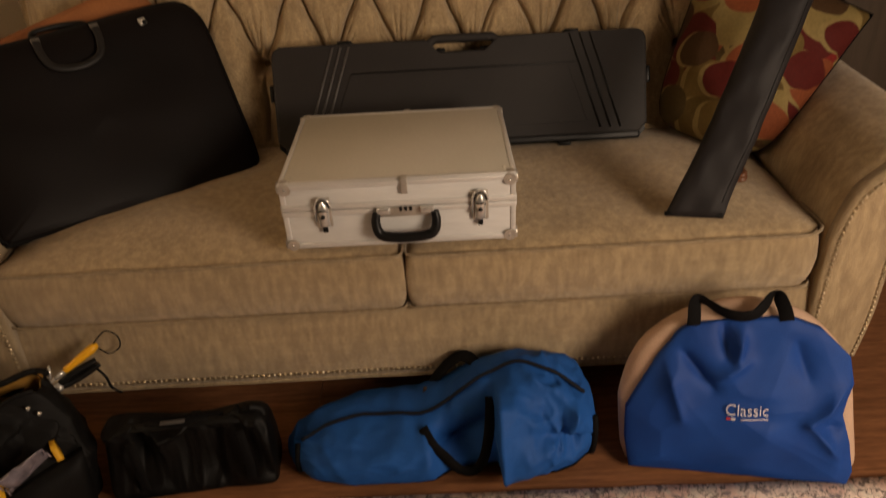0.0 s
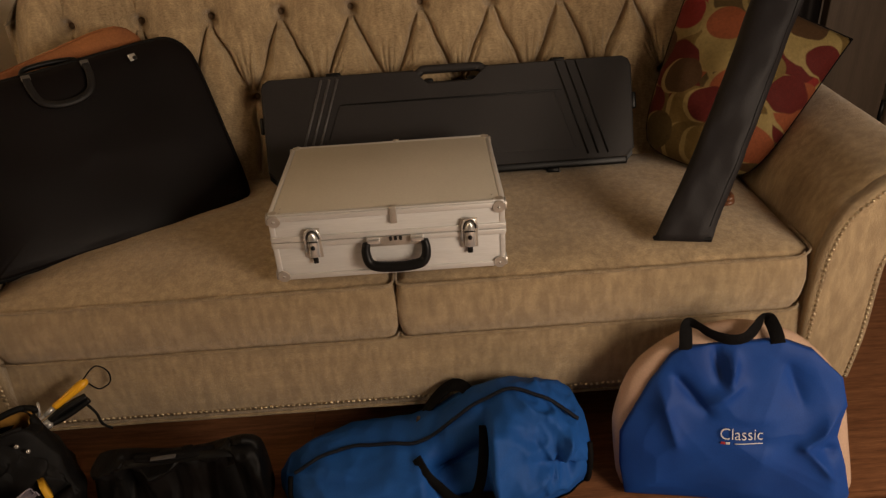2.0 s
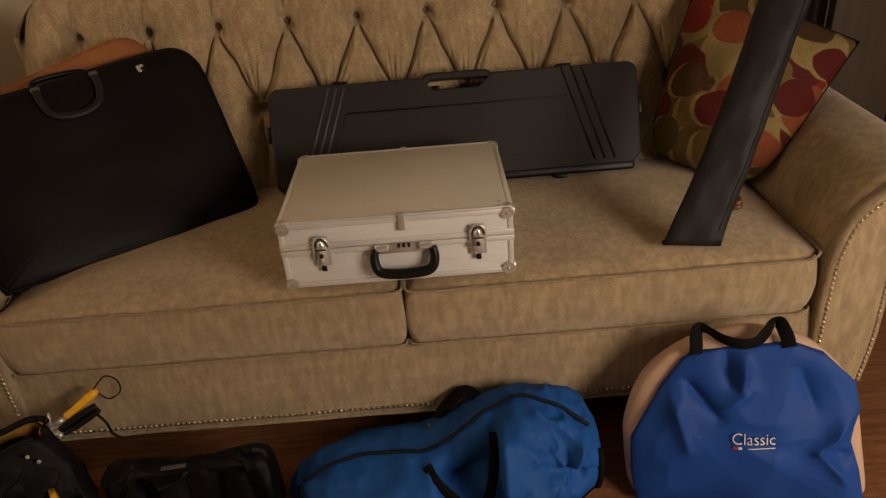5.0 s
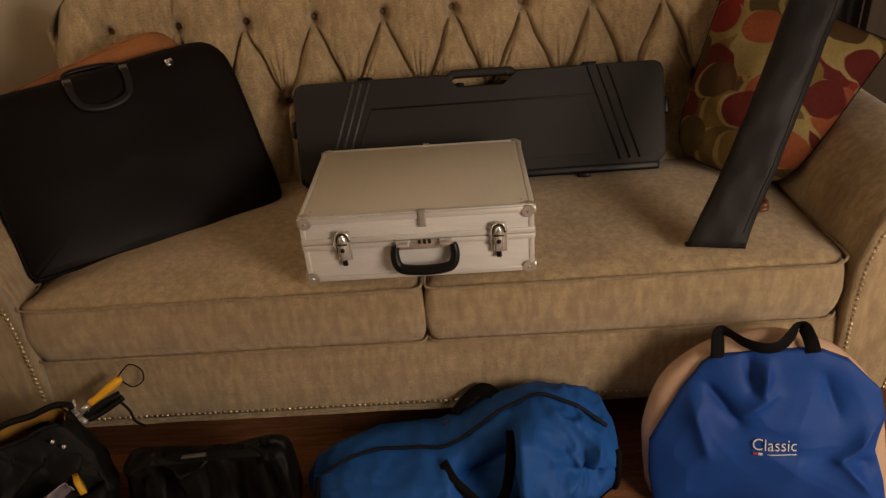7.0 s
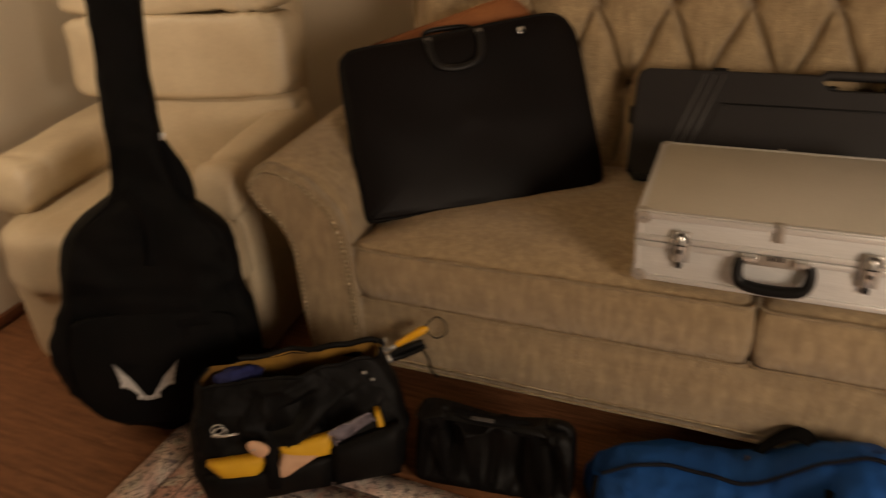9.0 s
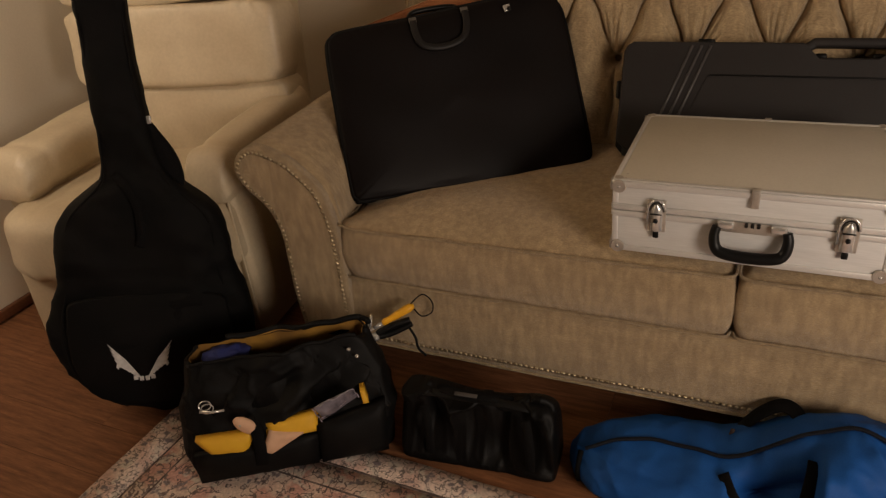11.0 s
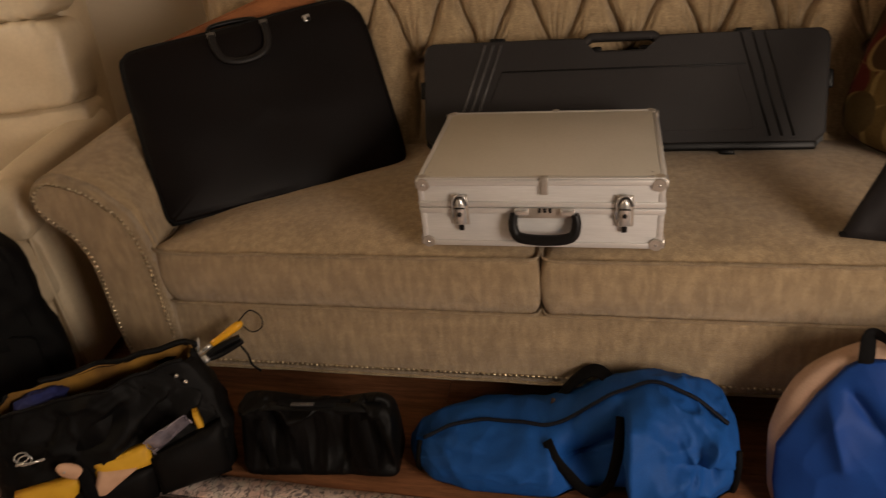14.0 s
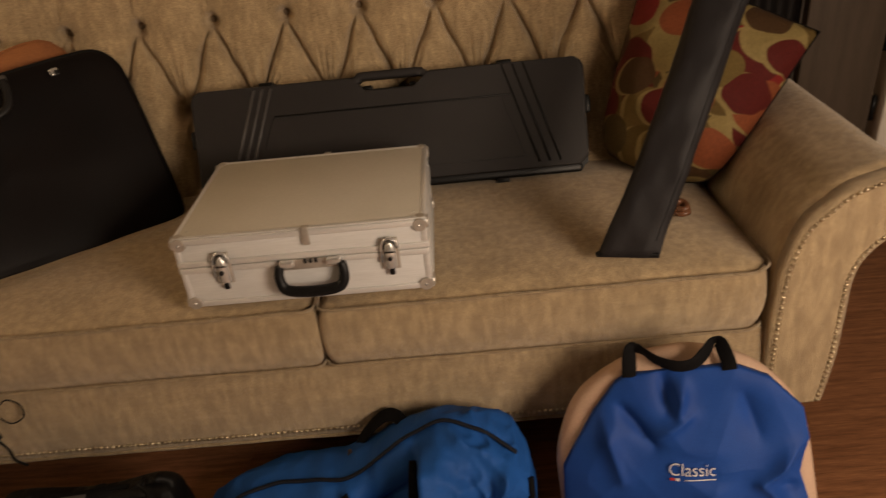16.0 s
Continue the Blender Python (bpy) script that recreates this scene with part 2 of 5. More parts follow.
# ---- mesh helpers ----
def part(name, bm, mat, parent=None, label="", smooth=True, m=None):
    """Links a bmesh as one mesh object, under a thing or a part."""
    me = bpy.data.meshes.new(name)
    bmesh.ops.recalc_face_normals(bm, faces=bm.faces)
    bm.to_mesh(me)
    bm.free()
    for p in me.polygons:
        p.use_smooth = smooth
    me.materials.append(mat)
    ob = new(name, me)
    if parent:
        ob.parent = parent
    if m is not None:
        ob.matrix_basis = m
    if label:
        ob["label"] = label
    return ob


def thing(name, label, category, m=None, group="", kind=""):
    ob = new(name)
    ob.empty_display_size = 0.05
    if m is not None:
        ob.matrix_world = m
    return tagged(ob, label, category, group, kind)


def base(o, x, y):
    """A frame with its origin at o, its x along x and its y turned square to it in the plane of both."""
    x = Vector(x).normalized()
    y = Vector(y)
    y = (y - x * x.dot(y)).normalized()
    z = x.cross(y)
    return Matrix(((x[0], y[0], z[0], o[0]), (x[1], y[1], z[1], o[1]), (x[2], y[2], z[2], o[2]), (0, 0, 0, 1)))


def rbox(size, at=(0, 0, 0), r=0.005, seg=2, m=None, bm=None):
    """A box of that size with rounded edges, about its centre."""
    out = bm or bmesh.new()
    t = bmesh.new()
    bmesh.ops.create_cube(t, size=1)
    bmesh.ops.scale(t, vec=size, verts=t.verts)
    if r:
        bmesh.ops.bevel(t, geom=t.edges[:], offset=min(r, min(size) * 0.48), segments=seg, profile=0.5, affect="EDGES")
    t.transform(Matrix.Translation(at) @ (m or Matrix()))
    me = bpy.data.meshes.new("tmp")
    t.to_mesh(me)
    t.free()
    out.from_mesh(me)
    bpy.data.meshes.remove(me)
    return out


def sheet(P, closed_u=False, closed_v=False, cap_u=False, bm=None):
    """A surface through a grid of points P[i][j]."""
    bm = bm or bmesh.new()
    V = [[bm.verts.new(p) for p in row] for row in P]
    nu, nv = len(V), len(V[0])
    for i in range(nu if closed_u else nu - 1):
        for j in range(nv if closed_v else nv - 1):
            bm.faces.new((V[i][j], V[(i + 1) % nu][j], V[(i + 1) % nu][(j + 1) % nv], V[i][(j + 1) % nv]))
    if cap_u:
        bm.faces.new(V[0][::-1])
        bm.faces.new(V[-1])
    return bm


def curve(pts, n=8, closed=False):
    """A smooth line through the points."""
    pts = [Vector(p) for p in pts]
    out = []
    k = len(pts)
    for i in range(k if closed else k - 1):
        a, b, c, d = (pts[(i + s) % k] if closed else pts[max(0, min(k - 1, i + s))] for s in (-1, 0, 1, 2))
        for j in range(n):
            t = j / n
            out.append(0.5 * (2 * b + (c - a) * t + (2 * a - 5 * b + 4 * c - d) * t * t + (3 * b - a - 3 * c + d) * t ** 3))
    if not closed:
        out.append(pts[-1])
    return out


def tube(pts, r, seg=8, closed=False, bm=None):
    """A round rod along a line; r may be a list."""
    P = []
    k = len(pts)
    prev = None
    for i, p in enumerate(pts):
        a = pts[(i - 1) % k] if closed or i else pts[0]
        b = pts[(i + 1) % k] if closed or i < k - 1 else pts[-1]
        d = (Vector(b) - Vector(a)).normalized()
        s = prev - d * d.dot(prev) if prev else d.cross(Vector((0.3, 0.2, 1)) if abs(d.z) < 0.9 else Vector((1, 0.1, 0)))
        s.normalize()
        prev = s
        w = d.cross(s)
        rr = r[i] if isinstance(r, (list, tuple)) else r
        P.append([Vector(p) + rr * (math.cos(a2) * s + math.sin(a2) * w) for a2 in (2 * math.pi * j / seg for j in range(seg))])
    return sheet(P, closed, True, not closed, bm)


def strap(pts, side, width, thick=0.003, bm=None):
    """A flat band along a line; side is the way of its width, one vector or one a point."""
    P = []
    k = len(pts)
    for i, p in enumerate(pts):
        p = Vector(p)
        d = (Vector(pts[min(i + 1, k - 1)]) - Vector(pts[max(i - 1, 0)])).normalized()
        s = Vector(side[i] if isinstance(side, list) else side)
        s = (s - d * d.dot(s)).normalized()
        u = d.cross(s)
        w, h = width / 2, thick / 2
        P.append([p + a * s + b * u for a, b in ((-w, -h * 0.3), (-w * 0.9, -h), (w * 0.9, -h), (w, -h * 0.3), (w, h * 0.3), (w * 0.9, h), (-w * 0.9, h), (-w, h * 0.3))])
    return sheet(P, False, True, True, bm)


def slab(outline, thick, bm=None, r=0.0):
    """A plate with an outline in x and y, from z 0 up to thick, its upper edge eased by r."""
    bm = bm or bmesh.new()
    c = Vector((sum(p[0] for p in outline) / len(outline), sum(p[1] for p in outline) / len(outline), 0))
    rings = [(0.0, 0.0), (thick - r, 0.0)] + ([(thick - r * 0.3, r * 0.3), (thick, r)] if r else [])
    V = []
    for z, ins in rings:
        V.append([bm.verts.new(Vector((p[0], p[1], z)) + (c - Vector((p[0], p[1], 0))).normalized() * ins) for p in outline])
    k = len(outline)
    for a, b in zip(V, V[1:]):
        for j in range(k):
            bm.faces.new((a[j], a[(j + 1) % k], b[(j + 1) % k], b[j]))
    bm.faces.new(V[0][::-1])
    bm.faces.new(V[-1])
    return bm


def puff(c, thick, n=28, pinch=0.5, wrinkle=0.004, seed=0.0, power=0.55, blunt=0.0):
    """A stuffed cushion whose four corners are c, fat in the middle, thin at its edges."""
    c = [Vector(p) for p in c]
    nrm = (c[2] - c[0]).cross(c[3] - c[1]).normalized()
    bm = bmesh.new()
    mid = sum(c, Vector()) / 4
    sides = []
    for s in (1, -1):
        rows = []
        for i in range(n + 1):
            row = []
            for j in range(n + 1):
                u, v = i / n, j / n
                p = c[0] * (1 - u) * (1 - v) + c[1] * u * (1 - v) + c[2] * u * v + c[3] * (1 - u) * v
                e = (16 * u * (1 - u) * v * (1 - v)) ** power
                edge = 1 - 4 * min(u * (1 - u), v * (1 - v))
                p = p + (mid - p) * (0.10 * pinch * edge * (4 * max(u * (1 - u), v * (1 - v))))
                bl = blunt if isinstance(blunt, float) else blunt[0] * (1 - u) * (1 - v) + blunt[1] * u * (1 - v) + blunt[2] * u * v + blunt[3] * (1 - u) * v
                p = p + (mid - p) * (bl * (abs(2 * u - 1) * abs(2 * v - 1)) ** 3)
                w = wrinkle * noise.noise(p * 14 + Vector((seed, s, 0))) * e * 2
                row.append(p + nrm * s * (thick / 2 * e + w))
            rows.append(row)
        sides.append(rows)
    for rows in sides:
        sheet(rows, bm=bm)
    bmesh.ops.remove_doubles(bm, verts=bm.verts, dist=0.0004)
    return bm


def crumple(p, size, seed=0.0):
    """Sharp uneven creases of slack cloth, about size apart: mostly below 0, with ridges above."""
    q = Vector(p) / size + Vector((seed, seed * 1.7, seed * 0.6))
    q += 0.5 * noise.noise_vector(q * 0.6)
    a = 1 - abs(noise.noise(q)) * 2.2
    b = 1 - abs(noise.noise(q * 2.3 + Vector((3.1, 1.2, 5.7)))) * 2.2
    return 0.7 * max(0.0, a) ** 2 + 0.3 * max(0.0, b) ** 2 - 0.35


def interp(table, x):
    xs, ys = zip(*table)
    return float(np.interp(x, xs, ys))


def smooth_interp(table, x):
    """A soft curve through a table of (x, y)."""
    for (x0, y0), (x1, y1) in zip(table, table[1:]):
        if x <= x1:
            t = min(1, max(0, (x - x0) / (x1 - x0)))
            return y0 + (y1 - y0) * (t * t * (3 - 2 * t) * 0.5 + t * 0.5)
    return table[-1][1]


def beads(points, normal, r, bm=None):
    """Domed nail heads along a line."""
    bm = bm or bmesh.new()
    n = Vector(normal).normalized()
    a = n.orthogonal().normalized()
    b = n.cross(a)
    for p in points:
        p = Vector(p)
        rings = [[bm.verts.new(p + n * h * r + q * r * (math.cos(t) * a + math.sin(t) * b)) for t in (k * math.pi / 4 for k in range(8))] for h, q in ((-0.2, 1.0), (0.35, 0.8))]
        top = bm.verts.new(p + n * 0.65 * r)
        for k in range(8):
            bm.faces.new((rings[0][k], rings[0][(k + 1) % 8], rings[1][(k + 1) % 8], rings[1][k]))
            bm.faces.new((rings[1][k], rings[1][(k + 1) % 8], top))
    return bm


def along(pts, step):
    """Points at even steps along a line."""
    pts = [Vector(p) for p in pts]
    out, left = [pts[0]], step
    for a, b in zip(pts, pts[1:]):
        d = (b - a).length
        s = left
        while s <= d:
            out.append(a.lerp(b, s / d))
            s += step
        left = s - d
    return out


# ---- room ----
XW, XE, YN, YS, H = -2.04, 3.6, 0.90, -4.8, 2.6


def wall(name, a, b, thick=0.12, paint=WALL, label="cream painted plain room wall"):
    """A wall block between two corners of the plan, from the floor to the ceiling."""
    sx, sy = abs(a[0] - b[0]) or thick, abs(a[1] - b[1]) or thick
    return tagged(part(name, rbox((sx, sy, H), ((a[0] + b[0]) / 2, (a[1] + b[1]) / 2, H / 2), 0), paint, smooth=False),
                  label, "wall", kind="structure")


wall("wall_north", (XW - 0.12, YN + 0.06), (1.06, YN + 0.06))
wall("wall_west", (XW - 0.06, YS), (XW - 0.06, YN))
# walls out of view, in the dark tone that lowers the bounce
wall("wall_south", (XW - 0.12, YS - 0.06), (XE + 0.12, YS - 0.06), paint=DIM_WALL, label="unseen plain taupe wall, toned dark to cut bounce light")
wall("wall_east", (XE + 0.06, YS), (XE + 0.06, 2.2), paint=DIM_WALL, label="unseen plain taupe wall, toned dark to cut bounce light")
wall("wall_recess", (0.94, 2.26), (XE + 0.12, 2.26), paint=DIM_WALL, label="unseen plain taupe wall, toned dark to cut bounce light")
wall("wall_return", (1.0, YN + 0.121), (1.0, 2.2))
tagged(part("ceiling", rbox((XE - XW + 0.24, 7.3, 0.1), ((XE + XW) / 2, -1.3, H + 0.05), 0), CEILING, smooth=False), "unseen plain beige ceiling, toned dark to cut bounce light", "ceiling", kind="structure")
tagged(part("baseboard", rbox((0.016, YN - YS, 0.035), (XW + 0.008, (YN + YS) / 2, 0.0225), 0.006), MOULD), "narrow dark stained wood shoe moulding along wall", "moulding", kind="structure")
tagged(part("trim", rbox((0.022, 0.012, H - 0.05), (-0.857, YN - 0.006, H / 2), 0.004), TRIM), "slim white painted upright wall trim", "trim", kind="structure")

# door leaf, and a dark sheet standing in for the opening beyond the sofa
door = thing("door_1", "brown-grey wooden door leaf standing open", "door", pose(1.335, 1.06, 0.012), kind="structure")
part("door_leaf", rbox((0.24, 0.04, 2.03), (0.13, 0, 1.015), 0.003), DOORWOOD, door)
for z in (0.28, 0.5, 1.1, 1.75):
    part("hinge", tube([Vector((0.262, -0.012, z - 0.04)), Vector((0.262, -0.012, z + 0.04))], 0.008, 10), PLASTIC_DK, door, "small dark metal hinge")
part("door_frame", rbox((0.075, 0.09, 2.08), (0.315, 0.0, 1.028), 0.006), TRIM, door, "pale painted door frame")
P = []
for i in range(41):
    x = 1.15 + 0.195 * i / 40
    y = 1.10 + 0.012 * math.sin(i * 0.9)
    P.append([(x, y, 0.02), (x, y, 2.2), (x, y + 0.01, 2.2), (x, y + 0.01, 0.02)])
tagged(part("curtain", sheet(P, False, True, True), DARK), "near-black sheet put in for the dark opening by the sofa's end", "curtain")


# ---- sofa ----
SC = 0.0
sofa = thing("sofa", "tan chenille sofa with tufted back, scroll arms and nailhead trim", "sofa")


def seg_dist(px, pz, a, b):
    ax, az = a
    dx, dz = b[0] - ax, b[1] - az
    t = max(0, min(1, ((px - ax) * dx + (pz - az) * dz) / (dx * dx + dz * dz)))
    return math.hypot(px - ax - dx * t, pz - az - dz * t), t


def cushion(x0, x1, name):
    """A boxed seat cushion with a crowned top and piping along its front edges."""
    y0, y1, z0, z1 = -0.006, 0.56, 0.297, 0.432
    nx, ny = 44, 30
    bm = bmesh.new()
    cx = (x0 + x1) / 2

    def lay(u, v, top):
        x, y = x0 + (x1 - x0) * u, y0 + (y1 - y0) * v
        e = 1 - (abs(2 * u - 1)) ** 6
        f = 1 - (abs(2 * v - 1)) ** 5
        r = 0.042 if abs(x) > 0.4 else 0.016
        px, py = abs(x - cx) - (x1 - x0) / 2 + r, r - (y - y0)
        k = math.hypot(px, py) - r if px > 0 and py > 0 else 0
        if k > 0:
            x -= math.copysign(k * 0.7, x - cx)
            y += k * 0.7
        c = 0.020 * e * f
        edge = min((x1 - x0) / 2 - abs(x - cx), y - y0)
        c -= 0.007 * math.exp(-max(0.0, edge) / 0.020)
        if x < 0:
            # pressed in along the foot of the portfolio
            c -= 0.014 * math.exp(-(seg_dist(x, y, (-0.830, 0.082), (-0.363, 0.418))[0] / 0.045) ** 2)
        w = 0.004 * noise.noise(Vector((x * 5, y * 5, top))) + 0.002 * noise.noise(Vector((x * 13, y * 13, top + 4)))
        return Vector((x, y, (z1 + c + w) if top else z0 + 0.3 * w))

    top = [[lay(i / nx, j / ny, 1) for j in range(ny + 1)] for i in range(nx + 1)]
    bot = [[lay(i / nx, j / ny, 0) for j in range(ny + 1)] for i in range(nx + 1)]
    sheet(top, bm=bm)
    sheet(bot, bm=bm)

    def rim(rows):
        return [rows[i][0] for i in range(nx + 1)] + [rows[nx][j] for j in range(1, ny + 1)] + [rows[i][ny] for i in range(nx - 1, -1, -1)] + [rows[0][j] for j in range(ny - 1, 0, -1)]

    a, b = rim(top), rim(bot)
    mid = Vector((cx, (y0 + y1) / 2, 0))
    band = []
    for p, q in zip(a, b):
        out = (Vector((p.x, p.y, 0)) - mid)
        out = Vector((math.copysign(1, out.x) if min(abs(p.x - x0), abs(p.x - x1)) < 0.045 else 0, -1 if p.y < y0 + 0.045 else (1 if p.y > y1 - 0.03 else 0), 0))
        out = out.normalized() if out.length else out
        col = []
        for k in range(9):
            t = (0, 0.03, 0.10, 0.25, 0.5, 0.75, 0.90, 0.97, 1)[k]
            s = p.lerp(q, t) + out * (0.014 * math.sin(math.pi * t) - 0.0025 * (k in (1, 7)) + 0.002 * noise.noise(Vector((p.x * 8, p.y * 8, t * 2))))
            col.append(s)
        band.append(col)
    sheet(band, closed_u=True, bm=bm)
    bmesh.ops.remove_doubles(bm, verts=bm.verts, dist=0.0005)
    ob = part(name, bm, SOFA, sofa)
    for line, lift in ((a, 0.0035), (b, 0.004)):
        run = []
        for p in line:
            side = (Vector((p.x, p.y, 0)) - mid)
            run.append(p + Vector((math.copysign(0.004, side.x) if min(abs(p.x - x0), abs(p.x - x1)) < 0.03 else 0, -0.0080 if p.y < 0.05 else 0, lift)))
        part("piping", tube(run[-6:] + run[:nx + 7], 0.0030, 8), SOFA, ob)
    return ob


cushion(-0.826, -0.006, "seat_cushion")
cushion(0.006, 0.826, "seat_cushion")

# front rail, softly swollen, with a lip below the nails
rows = []
for i in range(61):
    x = -0.85 + 1.70 * i / 60
    row = []
    for j in range(13):
        t = j / 12
        w = 0.0022 * noise.noise(Vector((x * 6, t * 2, 3)))
        row.append(Vector((x, 0.004 - 0.010 * math.sin(math.pi * min(1, t * 1.05)) + w, 0.110 + 0.182 * t + (0.004 * noise.noise(Vector((x * 4, 0, 7))) if j == 0 else 0))))
    row += [Vector((x, 0.06, 0.292)), Vector((x, 0.06, 0.115))]
    rows.append(row)
part("front_rail", sheet(rows, False, True, True), SOFA, sofa)
part("rail_welt", tube([Vector((-0.85 + 1.70 * i / 60, 0.002, 0.112 + 0.003 * noise.noise(Vector((i * 0.25, 0, 7))))) for i in range(61)], 0.004, 6), SOFA, sofa)
part("seat_deck", rbox((1.70, 0.72, 0.17), (SC, 0.42, 0.205), 0.01), SOFA, sofa)
part("nailhead_trim", beads(along([(-0.836, -0.004, 0.133), (0.836, -0.004, 0.133)], 0.0118), (0, -1, 0.1), 0.0044), NAIL, sofa, "row of small brass nailheads")

# scroll arms: |x - SC| and height of the front panel's outline
ARM_IN = [(0.818, 0.112), (0.816, 0.22), (0.815, 0.34), (0.819, 0.43), (0.841, 0.510), (0.878, 0.552), (0.918, 0.584)]
ARM_TOP = [(0.990, 0.606), (1.032, 0.590), (1.058, 0.554), (1.053, 0.522), (1.031, 0.492), (0.998, 0.464), (0.979, 0.432)]
ARM_OUT = [(0.969, 0.39), (0.969, 0.33), (0.970, 0.22), (0.960, 0.112)]


def arm(side):
    out = [Vector((p[0], p[1], 0)) for p in curve([(x, z, 0) for x, z in ARM_IN + ARM_TOP + ARM_OUT], 5)]
    nor = []
    for i, p in enumerate(out):
        d = out[min(i + 1, len(out) - 1)] - out[max(i - 1, 0)]
        nor.append(Vector((d.y, -d.x, 0)).normalized())

    def ring(y, ins, up):
        res = []
        for p, nv in zip(out, nor):
            q = p + nv * ins
            if p.y > 0.44:
                q.y += up * (p.y - 0.44) / 0.18
            wide = (0.018 - 0.015 * min(1.0, max(0.0, (p.x - 0.90) / 0.05)) * min(1.0, max(0.0, (0.52 - p.y) / 0.09))) if side > 0 else 0.003 * min(1.0, max(0.0, (p.x - 0.84) / 0.10))
            res.append(Vector((SC + side * (q.x + wide), y, q.y)))
        return res

    rows = []
    for k in range(22):
        y = 0.006 + 0.70 * k / 21
        hollow = 0.020 * min(1.0, k / 3) if side < 0 else 0.0
        rows.append([p + Vector((side * hollow * min(1.0, max(0.0, (0.90 - abs(p.x)) / 0.05)), 0, 0.003 * noise.noise(p * 5))) for p in ring(y, 0.0, 0.02 * k / 21)])
    ob = part("arm", sheet(rows, False, True, True), SOFA, sofa)
    panel = [ring(0.030, 0.004, 0), ring(0.008, 0.0005, 0), ring(-0.010, -0.0005, 0), ring(-0.019, 0.007, 0), ring(-0.017, 0.016, 0), ring(-0.0185, 0.0185, 0), ring(-0.0185, 0.0200, 0)]
    bm = sheet(panel, False, True)
    bm.verts.ensure_lookup_table()
    n = len(out)
    tip = bm.verts[-n:]
    for i in range(n // 2 - 1):
        bm.faces.new((tip[i], tip[i + 1], tip[n - 2 - i], tip[n - 1 - i]))
    bmesh.ops.recalc_face_normals(bm, faces=bm.faces)
    part("arm_front", bm, SOFA, ob)
    line = ring(-0.0195, 0.014, 0)
    part("nailhead_trim", beads(along(line, 0.0118), (0, -1, 0), 0.0046), NAIL, ob, "row of small brass nailheads")
    return ob


arm(-1)
arm(1)

# tufted back
BX = [-0.770 + 0.1718 * k for k in range(10)]
BZ, LZ = 0.826, 0.632
LX = [x + 0.0859 for x in BX[:-1]]


FOLDS = [((x, BZ), (x + random.uniform(-0.012, 0.012), 0.955)) for x in BX]
FOLDS += [((x, BZ), (x + 0.0859, LZ)) for x in BX[:-1]] + [((x, BZ), (x - 0.0859, LZ)) for x in BX[1:]]
FOLDS += [((x, LZ), (x + random.uniform(-0.01, 0.01), 0.46)) for x in LX]
BUTTONS = [(x, BZ) for x in BX] + [(x, LZ) for x in LX]


def back_depth(x, z):
    """How far the cloth is drawn in at a place of the back."""
    d = 0.0
    for a, b in FOLDS:
        if min(a[0], b[0]) - 0.06 < x < max(a[0], b[0]) + 0.06:
            s, t = seg_dist(x + 0.007 * noise.noise(Vector((z * 16, a[0] * 7 + b[0] * 13, 1))), z, a, b)
            up = b[1] > a[1]
            deep = (0.012 if up else 0.026) * (1 - (0.75 if up else 0.15) * t)
            d = max(d, deep * math.exp(-s / 0.0048) + 0.010 * math.exp(-(s / 0.020) ** 2) * (1 - 0.5 * t))
    for bx, bz in BUTTONS:
        r2 = (x - bx) ** 2 + (z - bz) ** 2
        if r2 < 0.012:
            d = max(d, 0.044 * math.exp(-r2 / 0.00022) + 0.022 * math.exp(-r2 / 0.0026))
    # pleats that fan up from the lower buttons
    if 0.60 < z < 0.80:
        for bx in LX:
            if abs(x - bx) < 0.06:
                dx, dz = x - bx, z - LZ + 0.02
                r, th = math.hypot(dx, dz), math.atan2(dx, max(dz, 0.001))
                if abs(th) < 0.62:
                    w = math.exp(-((r - 0.090) / 0.050) ** 2)
                    d += 0.010 * w * max(0, 0.8 - abs(noise.noise(Vector((th * 6.5, r * 3, bx * 9)))) * 3.4)
    d += 0.003 * math.exp(-((z - 0.92) / 0.04) ** 2) * max(0, noise.noise(Vector((x * 60, z * 5, 2)))) + 0.003 * noise.noise(Vector((x * 9, z * 9, 4)))
    return d


BW = 0.925


def back_at(u, t):
    """A place on the back: u across from -1 to 1, t from the seat up over the top and down behind."""
    x = SC + BW * u
    drop = 0.10 * max(0, (abs(u) - 0.86) / 0.14) ** 2.2
    prof = [(0.0, 0.500, 0.40), (0.10, 0.510, 0.47), (0.48, 0.590, 0.79), (0.62, 0.618, 0.895), (0.68, 0.638, 0.930), (0.74, 0.675, 0.944), (0.80, 0.715, 0.930), (0.85, 0.745, 0.88), (1.0, 0.77, 0.13)]
    ts = [p[0] for p in prof]
    y, z = float(np.interp(t, ts, [p[1] for p in prof])), float(np.interp(t, ts, [p[2] for p in prof]))
    rnd = 0.055 * max(0, (abs(u) - 0.90) / 0.10) ** 2
    z2 = z - drop * max(0, (z - 0.45) / 0.5) if t < 0.86 else min(z, 0.9 - drop)
    y2 = y + (rnd if t < 0.7 else -0.2 * rnd)
    if t < 0.76:
        y2 += back_depth(x, z) * (1 if t < 0.66 else (0.76 - t) / 0.10) * (1 if abs(u) < 0.93 else 0.3)
    return Vector((x, y2, z2))


